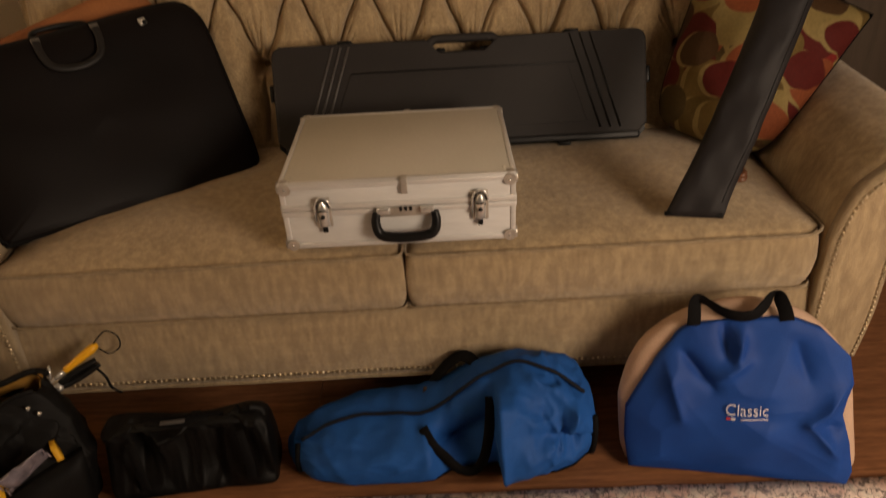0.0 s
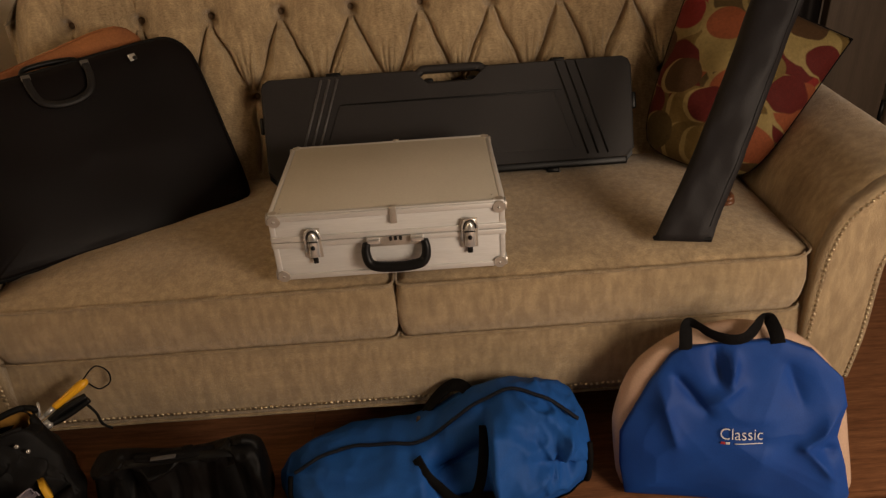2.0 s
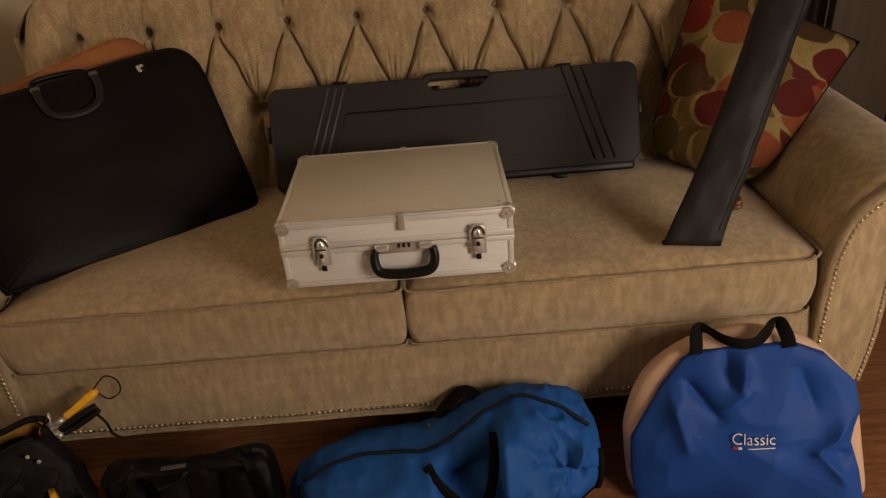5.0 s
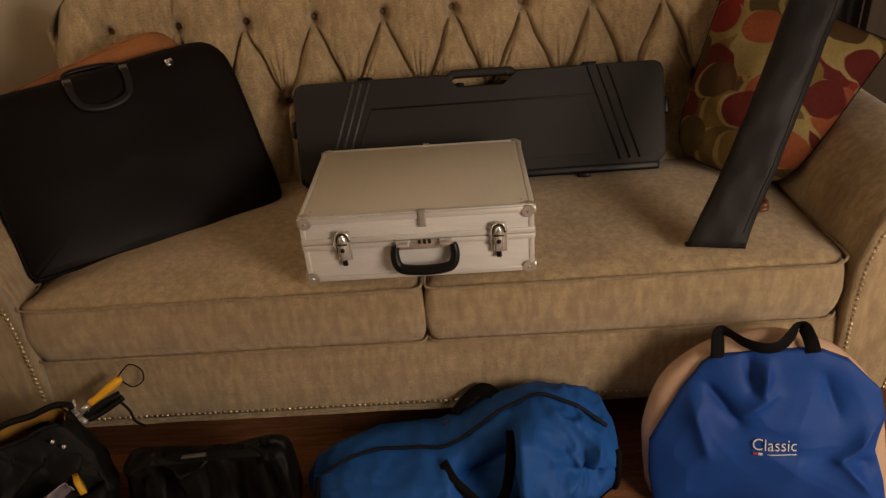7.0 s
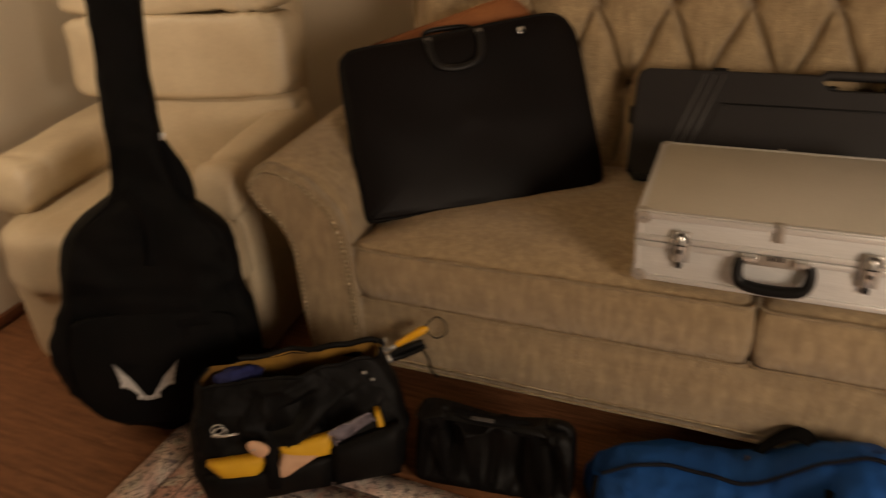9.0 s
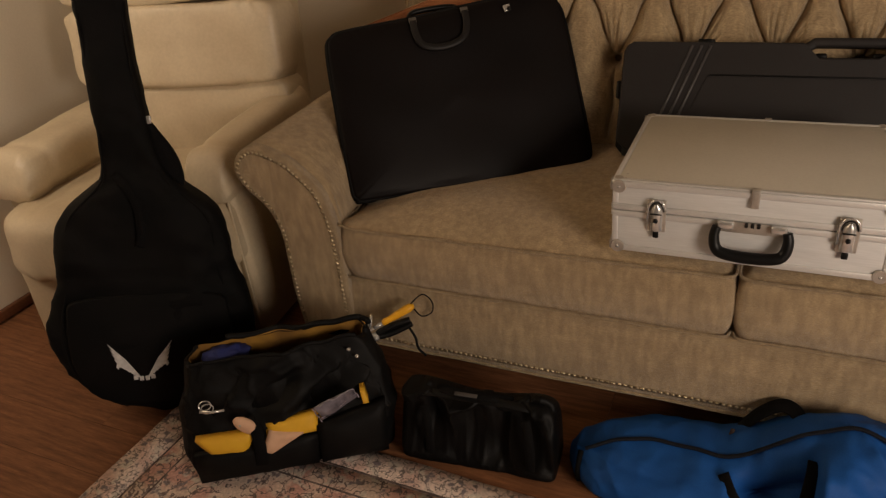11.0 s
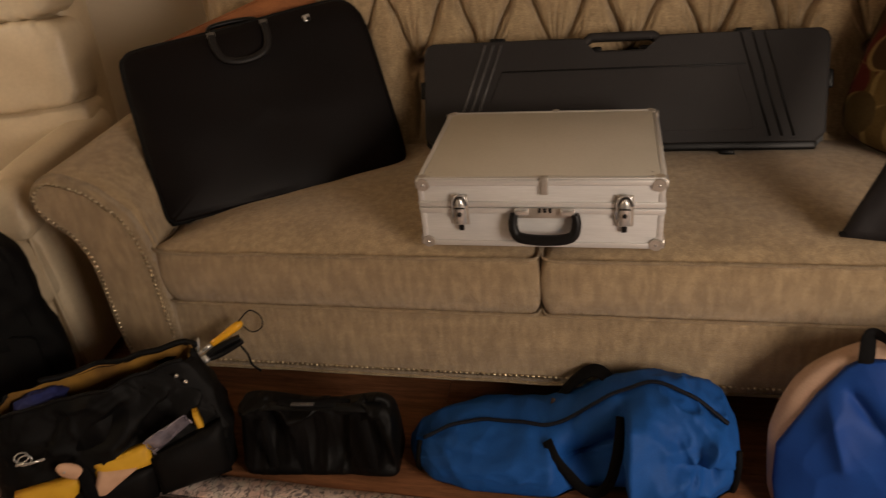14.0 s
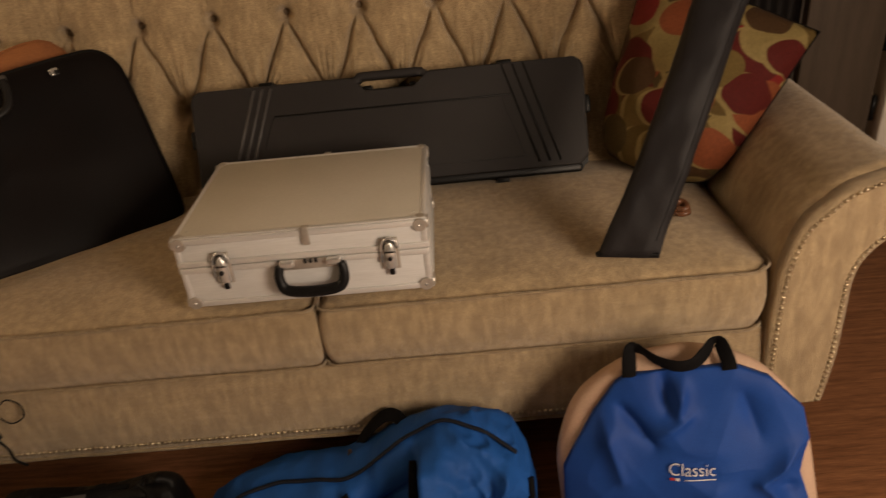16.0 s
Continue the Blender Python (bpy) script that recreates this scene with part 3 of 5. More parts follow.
NU = 720
tl = [0.86 * i / 215 for i in range(216)] + [0.86 + 0.14 * i / 13 for i in range(1, 14)]
rows = [[back_at(-1 + 2 * i / NU, t) for t in tl] for i in range(NU + 1)]
shut = [[Vector((r[0].x + dx * 0.012, 0.66 + (p.y - 0.66) * k, p.z - 0.004 * (1 - k))) for p in r] for r, dx, k in ((rows[0], -1, 0.0), (rows[0], -0.6, 0.55), (rows[-1], 0.6, 0.55), (rows[-1], 1, 0.0))]
back = part("back", sheet(shut[:2] + rows + shut[2:]), SOFA, sofa)
for bx, bz in BUTTONS:
    u = (bx - SC) / BW
    bm = bmesh.new()
    bmesh.ops.create_uvsphere(bm, u_segments=12, v_segments=8, radius=0.0095)
    bmesh.ops.scale(bm, vec=(1, 0.7, 1), verts=bm.verts)
    yy = float(np.interp(bz, [0.47, 0.79, 0.895], [0.510, 0.590, 0.618])) + 0.058
    part("tuft_button", bm, SOFA_SHADED, back, m=pose(bx, yy, bz))
for x in (SC - 0.90, SC + 0.915):
    for y in (0.035, 0.66):
        part("leg", tube([Vector((x, y, 0)), Vector((x, y, 0.03)), Vector((x, y, 0.115))], [0.018, 0.020, 0.028], 14), LEG, sofa, "short dark wooden leg")


# ---- things on the sofa ----
def aluminium_case():
    W, D, HT, SP = 0.437, 0.330, 0.139, 0.083
    ob = thing("aluminium_case", "closed cream and white aluminium-framed case with chrome latches on sofa", "case",
               base((-0.219, -0.003, 0.4530), (1, -0.005, 0), (0.005, 1, 0)))
    body = part("body", rbox((W, D, SP - 0.002), (W / 2, D / 2, SP / 2), 0.004), ALU_FACE, ob)
    lid = part("lid", rbox((W, D, HT - SP - 0.002), (W / 2, D / 2, (HT + SP) / 2 + 0.001), 0.004), ALU_FACE, ob)
    part("top_panel", rbox((W - 0.016, D - 0.016, 0.003), (W / 2, D / 2, HT + 0.0008), 0.001), ALU_TOP, lid, "cream laminate top panel")
    for y in (0.0, D):
        for z, who in ((0.007, body), (SP - 0.0065, body), (SP + 0.0065, lid), (HT - 0.006, lid)):
            part("rail", rbox((W + 0.002, 0.007, 0.0115), (W / 2, y, z), 0.002), ALU, who)
    for x in (0.0, W):
        for z, who in ((0.007, body), (SP - 0.0065, body), (SP + 0.0065, lid), (HT - 0.006, lid)):
            part("rail", rbox((0.007, D + 0.002, 0.0115), (x, D / 2, z), 0.002), ALU, who)
        for y in (0.0, D):
            part("rail", rbox((0.011, 0.011, SP - 0.004), (x + (0.004 if x == 0 else -0.004), y + (0.004 if y == 0 else -0.004), SP / 2), 0.002), ALU, body)
            part("rail", rbox((0.011, 0.011, HT - SP - 0.004), (x + (0.004 if x == 0 else -0.004), y + (0.004 if y == 0 else -0.004), (HT + SP) / 2), 0.002), ALU, lid)
    for y in (0.0035, D - 0.0035):
        part("edge_strip", rbox((W, 0.008, 0.003), (W / 2, y, HT + 0.0012), 0.001), ALU, lid)
    for x in (0.0035, W - 0.0035):
        part("edge_strip", rbox((0.008, D, 0.003), (x, D / 2, HT + 0.0008), 0.001), ALU, lid)
    # corner caps: a round flap on each of the three faces and a rivet
    for x, sx in ((0, 1), (W, -1)):
        for y, sy in ((0, 1), (D, -1)):
            for z, sz, who in ((0, 1, body), (HT, -1, lid)):
                bm = bmesh.new()
                for axis, at in (("y", (x + sx * 0.010, y - sy * 0.0035, z + sz * 0.010)), ("x", (x - sx * 0.0035, y + sy * 0.010, z + sz * 0.010)), ("z", (x + sx * 0.008, y + sy * 0.008, z - sz * 0.0015))):
                    rot = {"x": pose(0, 0, 0, 0, 90, 0), "y": pose(0, 0, 0, 90, 0, 0), "z": Matrix()}[axis]
                    bmesh.ops.create_cone(bm, cap_ends=True, segments=18, radius1=0.0125 if axis != "z" else 0.0085, radius2=0.0115 if axis != "z" else 0.0075, depth=0.003, matrix=Matrix.Translation(at) @ rot)
                cap = part("corner_cap", bm, STEEL, who, "round steel corner cap", smooth=False)
                if y == 0:
                    part("rivet", beads([(x + sx * 0.010, y - 0.005, z + sz * 0.010)], (0, -1, 0), 0.0032), CHROME, cap)
    # latches over the joint
    for u in (0.077, 0.371):
        la = part("latch", rbox((0.031, 0.003, 0.062), (u, -0.005, 0.080), 0.0014), STEEL, body, "chrome toggle latch")
        P = []
        for i in range(15):
            t = i / 14
            z = 0.052 + 0.052 * t
            w = 0.0105 * (1 if t < 0.65 else math.sqrt(max(0.02, 1 - ((t - 0.65) / 0.35) ** 2)))
            P.append([(u + w * math.cos(a), -0.0065 - 0.010 * math.sin(a) * (0.55 + 0.45 * math.sin(math.pi * t)), z) for a in (math.pi * k / 8 for k in range(9))])
        part("lever", sheet(P), CHROME, la)
        part("hoop", tube([Vector((u + 0.0145 * math.cos(a), -0.009, 0.092 + 0.020 * math.sin(a))) for a in (math.pi * (k / 12) for k in range(13))] + [Vector((u - 0.0145, -0.009, 0.065))], 0.0022, 6), CHROME, la)
        bm = bmesh.new()
        bmesh.ops.create_cone(bm, cap_ends=True, segments=12, radius1=0.0042, radius2=0.004, depth=0.004, matrix=pose(u, -0.0175, 0.076, 90))
        part("keyhole", bm, PLASTIC_DK, la)
        part("slot", rbox((0.020, 0.002, 0.0025), (u, -0.0165, 0.088), 0.0008), PLASTIC_DK, la)
        # black tube paints the shaded outline round the lever
        part("shadow_gap", tube([Vector((u + 0.0118 * math.cos(a), -0.0078, 0.090 + 0.0165 * math.sin(a))) for a in (math.pi * (k / 12) for k in range(13))], 0.0012, 6), PLASTIC_DK, la)
        part("tongue", rbox((0.010, 0.005, 0.012), (u, -0.008, 0.044), 0.002), PLASTIC_DK, la)
    # handle with chrome ends and the plate with its number wheels
    part("handle_plate", rbox((0.100, 0.003, 0.020), (0.231, -0.005, 0.074), 0.001), STEEL, body)
    pts = curve([(0.177, -0.012, 0.076), (0.174, -0.016, 0.060), (0.178, -0.020, 0.040), (0.192, -0.023, 0.031), (0.231, -0.024, 0.028), (0.270, -0.023, 0.031), (0.284, -0.020, 0.040), (0.288, -0.016, 0.060), (0.285, -0.012, 0.076)], 6)
    rr = [0.0075 + 0.0028 * math.sin(math.pi * i / (len(pts) - 1)) for i in range(len(pts))]
    ha = part("handle", tube(pts, rr, 12), PLASTIC_DK, body, "black moulded plastic handle")
    for x in (0.190, 0.272):
        part("bracket", rbox((0.026, 0.012, 0.013), (x, -0.010, 0.079), 0.003), CHROME, ha, "chrome handle bracket")
    for k in range(3):
        part("number_wheel", rbox((0.0055, 0.004, 0.009), (0.222 + 0.0095 * k, -0.0065, 0.080), 0.0015), GREY_BAR, ha)
    part("clip", rbox((0.013, 0.004, 0.032), (0.231, -0.005, HT - 0.012), 0.0015), STEEL, lid, "steel centre clip")
    part("clip_fold", rbox((0.013, 0.010, 0.003), (0.231, 0.001, HT + 0.0035), 0.001), STEEL, lid)
    part("clip", rbox((0.013, 0.010, 0.003), (0.231, D - 0.001, HT + 0.0035), 0.001), STEEL, lid)
    for sx in (0.02, W - 0.02):
        part("rivet", beads([(sx, 0.006, HT + 0.003), (sx, 0.024, HT + 0.003)], (0, 0, 1), 0.0022), STEEL, lid)
    return ob


aluminium_case()


def hard_case():
    L, HH, T = 0.888, 0.256, 0.062
    ob = thing("hard_plastic_case", "long charcoal moulded plastic gun case leaning on the sofa back", "case", base((-0.305, 0.430, 0.452), (1, 0.004, 0), (0, 0.098, 0.229)))

    def outline(ins, notch=True, low=0.0):
        pts = [(ins, 0.02 + low), (0.02, ins + low), (L - 0.02, ins + low), (L - ins, 0.02 + low), (L - ins, HH - 0.022), (L - 0.006 - ins, HH - 0.008), (L - 0.02, HH - ins)]
        if notch:
            pts += [(0.545, HH - ins), (0.510, HH - 0.030 - ins), (0.395, HH - 0.030 - ins), (0.366, HH - ins)]
        pts += [(0.02, HH - ins), (0.006 + ins, HH - 0.008), (ins, HH - 0.022)]
        return pts

    lid = part("lid", slab(outline(0.0, low=0.016), 0.034, r=0.007), PLASTIC, ob, smooth=False)
    part("shell", slab([(x, y) for x, y in outline(-0.004)], T - 0.036), PLASTIC_DK, ob, "black rear shell", smooth=False, m=Matrix.Translation((0, 0, -T + 0.034)))
    part("lower_band", rbox((L - 0.03, 0.022, 0.030), (L / 2, 0.010, 0.010), 0.006), PLASTIC_DK, ob, "black lower band")
    # raised ribs, sloping inwards to the top; lit tone painted left, dark right
    for k in range(3):
        a, b = 0.186 - 0.019 * k, 0.112 - 0.019 * k
        part("rib", tube([Vector((a, HH - 0.008, 0.0345)), Vector((b, 0.035, 0.0350))], 0.0028, 8), RIB, lid)
        a, b = 0.705 + 0.024 * k, 0.775 + 0.024 * k
        part("rib", tube([Vector((a, HH - 0.004, 0.0325)), Vector((b, 0.03, 0.0345))], 0.0026, 8), PLASTIC_DK, lid)
    part("groove", rbox((0.53, 0.0035, 0.003), (0.453, 0.186, 0.0345), 0.001), PLASTIC_DK, lid)
    part("lower_panel", slab([(0.13, 0.045), (0.745, 0.045), (0.70, 0.182), (0.185, 0.182)], 0.003, r=0.0015), PLASTIC, lid, smooth=False, m=Matrix.Translation((0, 0, 0.0335)))
    pts = curve([(0.362, HH - 0.020, 0.012), (0.384, HH - 0.002, 0.012), (0.394, HH + 0.001, 0.012), (0.455, HH + 0.001, 0.012), (0.516, HH + 0.001, 0.012), (0.528, HH - 0.002, 0.012), (0.550, HH - 0.020, 0.012)], 3)
    part("handle", strap(pts, (0, 0, 1), 0.036, 0.017), PLASTIC, ob, "charcoal carrying handle")
    for x in (0.402, 0.506):
        part("handle_latch", rbox((0.022, 0.012, 0.02), (x, HH - 0.026, 0.012), 0.004), PLASTIC_DK, ob)
    for x in (0.175, 0.712):
        part("hasp", rbox((0.034, 0.012, 0.05), (x, HH + 0.001, 0.006), 0.003), PLASTIC_DK, ob)
    for x, y in ((-0.004, 0.150), (L + 0.004, 0.150)):
        part("hasp", rbox((0.014, 0.04, 0.04), (x, y, 0.004), 0.004), PLASTIC_DK, ob)
    for x in (0.2, 0.69):
        part("hasp", rbox((0.030, 0.014, 0.026), (x, -0.004, 0.012), 0.004), PLASTIC_DK, ob)
        part("pin", tube([Vector((x - 0.018, -0.010, 0.02)), Vector((x + 0.018, -0.010, 0.02))], 0.003, 8), CHROME, ob)
    return ob


hard_case()


def portfolio():
    W, HH = 0.584, 0.409
    d, up = Vector((0.812, 0.584, 0.003)), Vector((-0.111, 0.176, 0.3455))
    o = Vector((-0.830, 0.082, 0.437))
    ob = thing("portfolio_case", "large black fabric art portfolio case leaning on the sofa back", "case", base(o, d, up))
    out = curve([(0.034, 0.002, 0), (0.2, 0.0, 0), (0.4, -0.005, 0), (W - 0.050, -0.008, 0), (W - 0.014, 0.004, 0), (W + 0.001, 0.038, 0), (W + 0.002, 0.2, 0), (W + 0.000, HH - 0.070, 0), (W - 0.010, HH - 0.020, 0), (W - 0.038, HH + 0.010, 0), (W - 0.084, HH + 0.016, 0), (0.38, HH + 0.009, 0), (0.2, HH - 0.004, 0), (0.06, HH - 0.011, 0), (0.024, HH - 0.022, 0), (0.010, HH - 0.055, 0), (0.006, 0.2, 0), (0.006, 0.036, 0), (0.014, 0.010, 0)], 7, True)
    c = Vector((W / 2, HH / 2, 0))
    rim = len(out)

    def ringed(k, z):
        return [c + (p - c) * k + Vector((0, 0, z + (0.006 * noise.noise((c + (p - c) * k) * 6) if 0.02 < k < 0.97 and z > -0.01 else 0))) for p in out]

    rows = [ringed(0.01, -0.045), ringed(0.6, -0.047), ringed(0.985, -0.043), ringed(1.0, -0.036), ringed(1.006, -0.022), ringed(1.0, -0.008)]
    rows += [ringed(1 - q, 0.010 * (1 - (1 - q) ** 6) - 0.002) for q in (0.012, 0.03, 0.06, 0.1, 0.16, 0.24, 0.34, 0.46, 0.6, 0.75, 0.9, 0.99)]
    part("body", sheet(rows, False, True, True), PORT, ob)
    part("piping", tube([p + Vector((0, 0, -0.006)) for p in out], 0.0035, 6, True), BLACK, ob)
    part("zip", tube([p * 1.0 + (p - c).normalized() * 0.003 + Vector((0, 0, -0.022)) for p in out], 0.003, 6, True), BLACK, ob)
    # two grips: one hanging on the front, one standing behind the upper edge
    hx = 0.279
    pts = curve([(hx - 0.062, HH - 0.018, 0.012), (hx - 0.062, HH - 0.044, 0.015), (hx - 0.052, HH - 0.076, 0.018), (hx - 0.02, HH - 0.089, 0.019), (hx + 0.02, HH - 0.087, 0.019), (hx + 0.050, HH - 0.072, 0.018), (hx + 0.062, HH - 0.040, 0.015), (hx + 0.062, HH - 0.012, 0.012)], 6)
    h = part("handle", strap(pts, [(Vector((hx, HH - 0.01, 0.01)) - p) for p in pts], 0.016, 0.010), GREY_BAR, ob, "dark grey curved grip with steel ends")
    for x, y in ((hx - 0.062, HH - 0.016), (hx + 0.062, HH - 0.009)):
        part("bracket", rbox((0.018, 0.013, 0.007), (x, y, 0.012), 0.002), GUNMETAL, h)
    pts = curve([(hx - 0.062, HH - 0.01, -0.04), (hx - 0.058, HH + 0.016, -0.042), (hx - 0.03, HH + 0.024, -0.044), (hx + 0.03, HH + 0.024, -0.044), (hx + 0.058, HH + 0.016, -0.042), (hx + 0.062, HH - 0.01, -0.04)], 6)
    part("handle", tube(pts, 0.0065, 8), PLASTIC_DK, ob)
    cl = part("clasp", rbox((0.017, 0.016, 0.006), (0.443, HH - 0.020, 0.013), 0.002, m=pose(0, 0, 0, 0, 0, 8)), CHROME, ob, "small chrome clasp")
    part("stud", beads([(0.447, HH - 0.023, 0.017)], (0, 0, 1), 0.0055), PLASTIC_DK, cl)
    return ob


portfolio()


def long_sleeve():
    ax = Vector((0.47, 0.42, 1.0)).normalized()
    ob = thing("long_zip_sleeve", "long charcoal vinyl sleeve bag leaning across the pillow", "bag", base((0.525, 0.060, 0.4470), (0.104, -0.022, 0.0), ax))
    hem = Vector((0.104, -0.022, 0.0)).normalized()
    slant = ax.dot(hem) / math.sqrt(1 - ax.dot(hem) ** 2)
    rows = []
    N = 60
    Ls = 0.92
    for i in range(N + 1):
        s = i / N
        w = smooth_interp([(0, 0.056), (0.03, 0.054), (0.14, 0.049), (0.28, 0.046), (0.6, 0.047), (0.85, 0.046), (1, 0.03)], s)
        th = smooth_interp([(0, 0.004), (0.05, 0.012), (0.2, 0.028), (0.5, 0.030), (0.9, 0.026), (1, 0.008)], s)
        cx = 0.0535 + slant * s * Ls + 0.004 * math.sin(s * 7)
        ring = []
        for k in range(28):
            a = 2 * math.pi * k / 28
            ca, sa = math.cos(a), math.sin(a)
            q = Vector((math.copysign(abs(ca) ** 0.7, ca) * w, 0, math.copysign(abs(sa) ** 0.9, sa) * th))
            n = 0.008 * noise.noise(Vector((q.x * 22 + 3, s * 9, q.z * 12))) + 0.004 * noise.noise(Vector((q.x * 60, s * 22, 2)))
            ring.append(Vector((cx + q.x * (1 + n * 6), s * Ls, q.z + 0.028 + n * (1 if sa > 0 else 0.3))))
        rows.append(ring)
    b = part("body", sheet(rows, False, True, True), SLEEVE, ob)
    part("seam", tube([rows[i][4] + Vector((0, 0, 0.0)) for i in range(2, N - 1)], 0.0009, 6), BLACK, b)
    part("hem", rbox((0.112, 0.008, 0.008), (0.0535, 0.006, 0.028), 0.003), BLACK, b)
    return ob


long_sleeve()


def pillow(c, thick, mat, label, name="throw_pillow", tassel=None, blunt=0.0):
    o = sum((Vector(p) for p in c), Vector()) / 4
    ob = thing(name, label, "pillow", Matrix.Translation(o))
    c = [Vector(p) - o for p in c]
    b = part("cover", puff(c, thick, 40, 0.0 if tassel else 0.6, 0.010, c[0].x * 9, blunt=blunt), mat, ob)
    mid = Vector()
    edge = []
    for k in range(4):
        for j in range(10):
            p = c[k].lerp(c[(k + 1) % 4], j / 10)
            t = j / 10
            bl = blunt if isinstance(blunt, float) else blunt[k] * (1 - t) + blunt[(k + 1) % 4] * t
            edge.append(p + (mid - p) * ((0.002 if tassel else 0.06) * 4 * t * (1 - t) + bl * abs(2 * t - 1) ** 3))
    part("piping", tube(edge, 0.0022, 6, True), WEB if tassel else mat, b)
    return ob


pillow([(0.735, 0.572, 0.868), (0.600, 0.462, 0.480), (0.802, 0.262, 0.452), (1.04, 0.38, 0.735)], 0.23, PILLOW, "patterned throw pillow in red, orange and olive ovals, dark piping", tassel=True, blunt=(0.03, 0.13, 0.12, 0.0))
pillow([(-0.590, 0.605, 0.868), (-0.955, 0.410, 0.757), (-0.83, 0.30, 0.475), (-0.45, 0.52, 0.475)], 0.075, ORANGE, "rust-orange throw pillow half hidden behind the portfolio", blunt=(0.19, 0.05, 0.2, 0.2))
pts = [Vector((0.718 + 0.014 * math.cos(a) * (1 - a / 30), 0.176 + 0.014 * math.sin(a), 0.456 + a * 0.0016)) for a in (k * 0.5 for k in range(32))]
tagged(part("cord_coil", tube(pts, 0.006, 8), MOULD), "small red-brown cord coiled on the seat below the pillow", "cord")


# ---- armchair ----
def roll_pad(x0, x1, y0, y1, z0, z1, power=0.32, n=26, wr=0.006, seed=0.0, tilt=0.0, pucker=0.0):
    """A plump leather pad that fills a box; tilt leans its back."""
    bm = bmesh.new()
    rows = []
    for i in range(n + 1):
        u = math.pi * (i / n - 0.5)
        row = []
        for j in range(2 * n):
            v = math.pi * j / n
            cu, su, cv, sv = math.cos(u), math.sin(u), math.cos(v), math.sin(v)
            e = lambda q, p: math.copysign(abs(q) ** p, q)
            p = Vector((e(cu, power) * e(cv, power), e(cu, power) * e(sv, power), e(su, power)))
            q = Vector(((x0 + x1) / 2 + p.x * (x1 - x0) / 2, (y0 + y1) / 2 + p.y * (y1 - y0) / 2, (z0 + z1) / 2 + p.z * (z1 - z0) / 2))
            q += Vector(p).normalized() * (wr * noise.noise(q * 7 + Vector((seed, 0, 0))) + 0.4 * wr * noise.noise(q * 19 + Vector((0, seed, 0))))
            if pucker:
                rim = math.exp(-(min(q.z - z0, z1 - q.z) / 0.045) ** 2)
                q += Vector(p).normalized() * pucker * (rim * noise.noise(Vector((q.x * 34 + q.z * 12, q.z * 9, seed))) + 0.6 * noise.noise(Vector((q.x * 6 + q.z * 10, q.z * 14, seed))))
            q.y += tilt * (q.z - z0)
            row.append(q)
        rows.append(row)
    sheet(rows, False, True, bm=bm)
    bmesh.ops.remove_doubles(bm, verts=bm.verts, dist=0.0005)
    return bm


def pad(centre, size, turn=0.0, lean=0.0, power=0.30, n=56, **how):
    """A plump pad about its centre, turned about the upright and leaned back."""
    bm = roll_pad(-size[0] / 2, size[0] / 2, -size[1] / 2, size[1] / 2, -size[2] / 2, size[2] / 2, power, n, **how)
    bm.transform(pose(*centre, -lean, 0, turn))
    return bm


def arm_pad(front, back, width, height, seed):
    """A padded arm top from its front to its back, gathered and rolled over at the front."""
    f, b = Vector(front), Vector(back)
    d = (b - f).normalized()
    side = d.cross(Vector((0, 0, 1))).normalized()
    up = side.cross(d)
    long = (b - f).length
    rows = []
    N, K = 60, 44
    for i in range(N + 1):
        t = i / N
        y = long * t
        end = min(1.0, math.sqrt(max(0.0, 1 - (1 - min(1.0, y / 0.055)) ** 2)) + 0.02)
        w = width / 2 * (0.80 + 0.20 * end) * (1.0 - 0.10 * t)
        h = height / 2 * (0.35 + 0.65 * end)
        row = []
        for k in range(K):
            a = 2 * math.pi * k / K
            ca, sa = math.cos(a), math.sin(a)
            p = Vector((math.copysign(abs(ca) ** 0.62, ca) * w, y, math.copysign(abs(sa) ** 0.70, sa) * h - 0.030 * (1 - end)))
            fold = math.exp(-(y / 0.055) ** 2)
            g = 0.010 * fold * noise.noise(Vector((a * 3.4, y * 6, seed))) + 0.006 * noise.noise(Vector((p.x * 9, y * 7, seed + p.z * 6)))
            g -= 0.004 * math.exp(-((y - 0.085 - 0.01 * math.sin(3 * a)) / 0.010) ** 2)
            row.append(f + side * (p.x + g * ca) + d * p.y + up * (p.z + g * sa))
        rows.append(row)
    return sheet(rows, False, True, True)


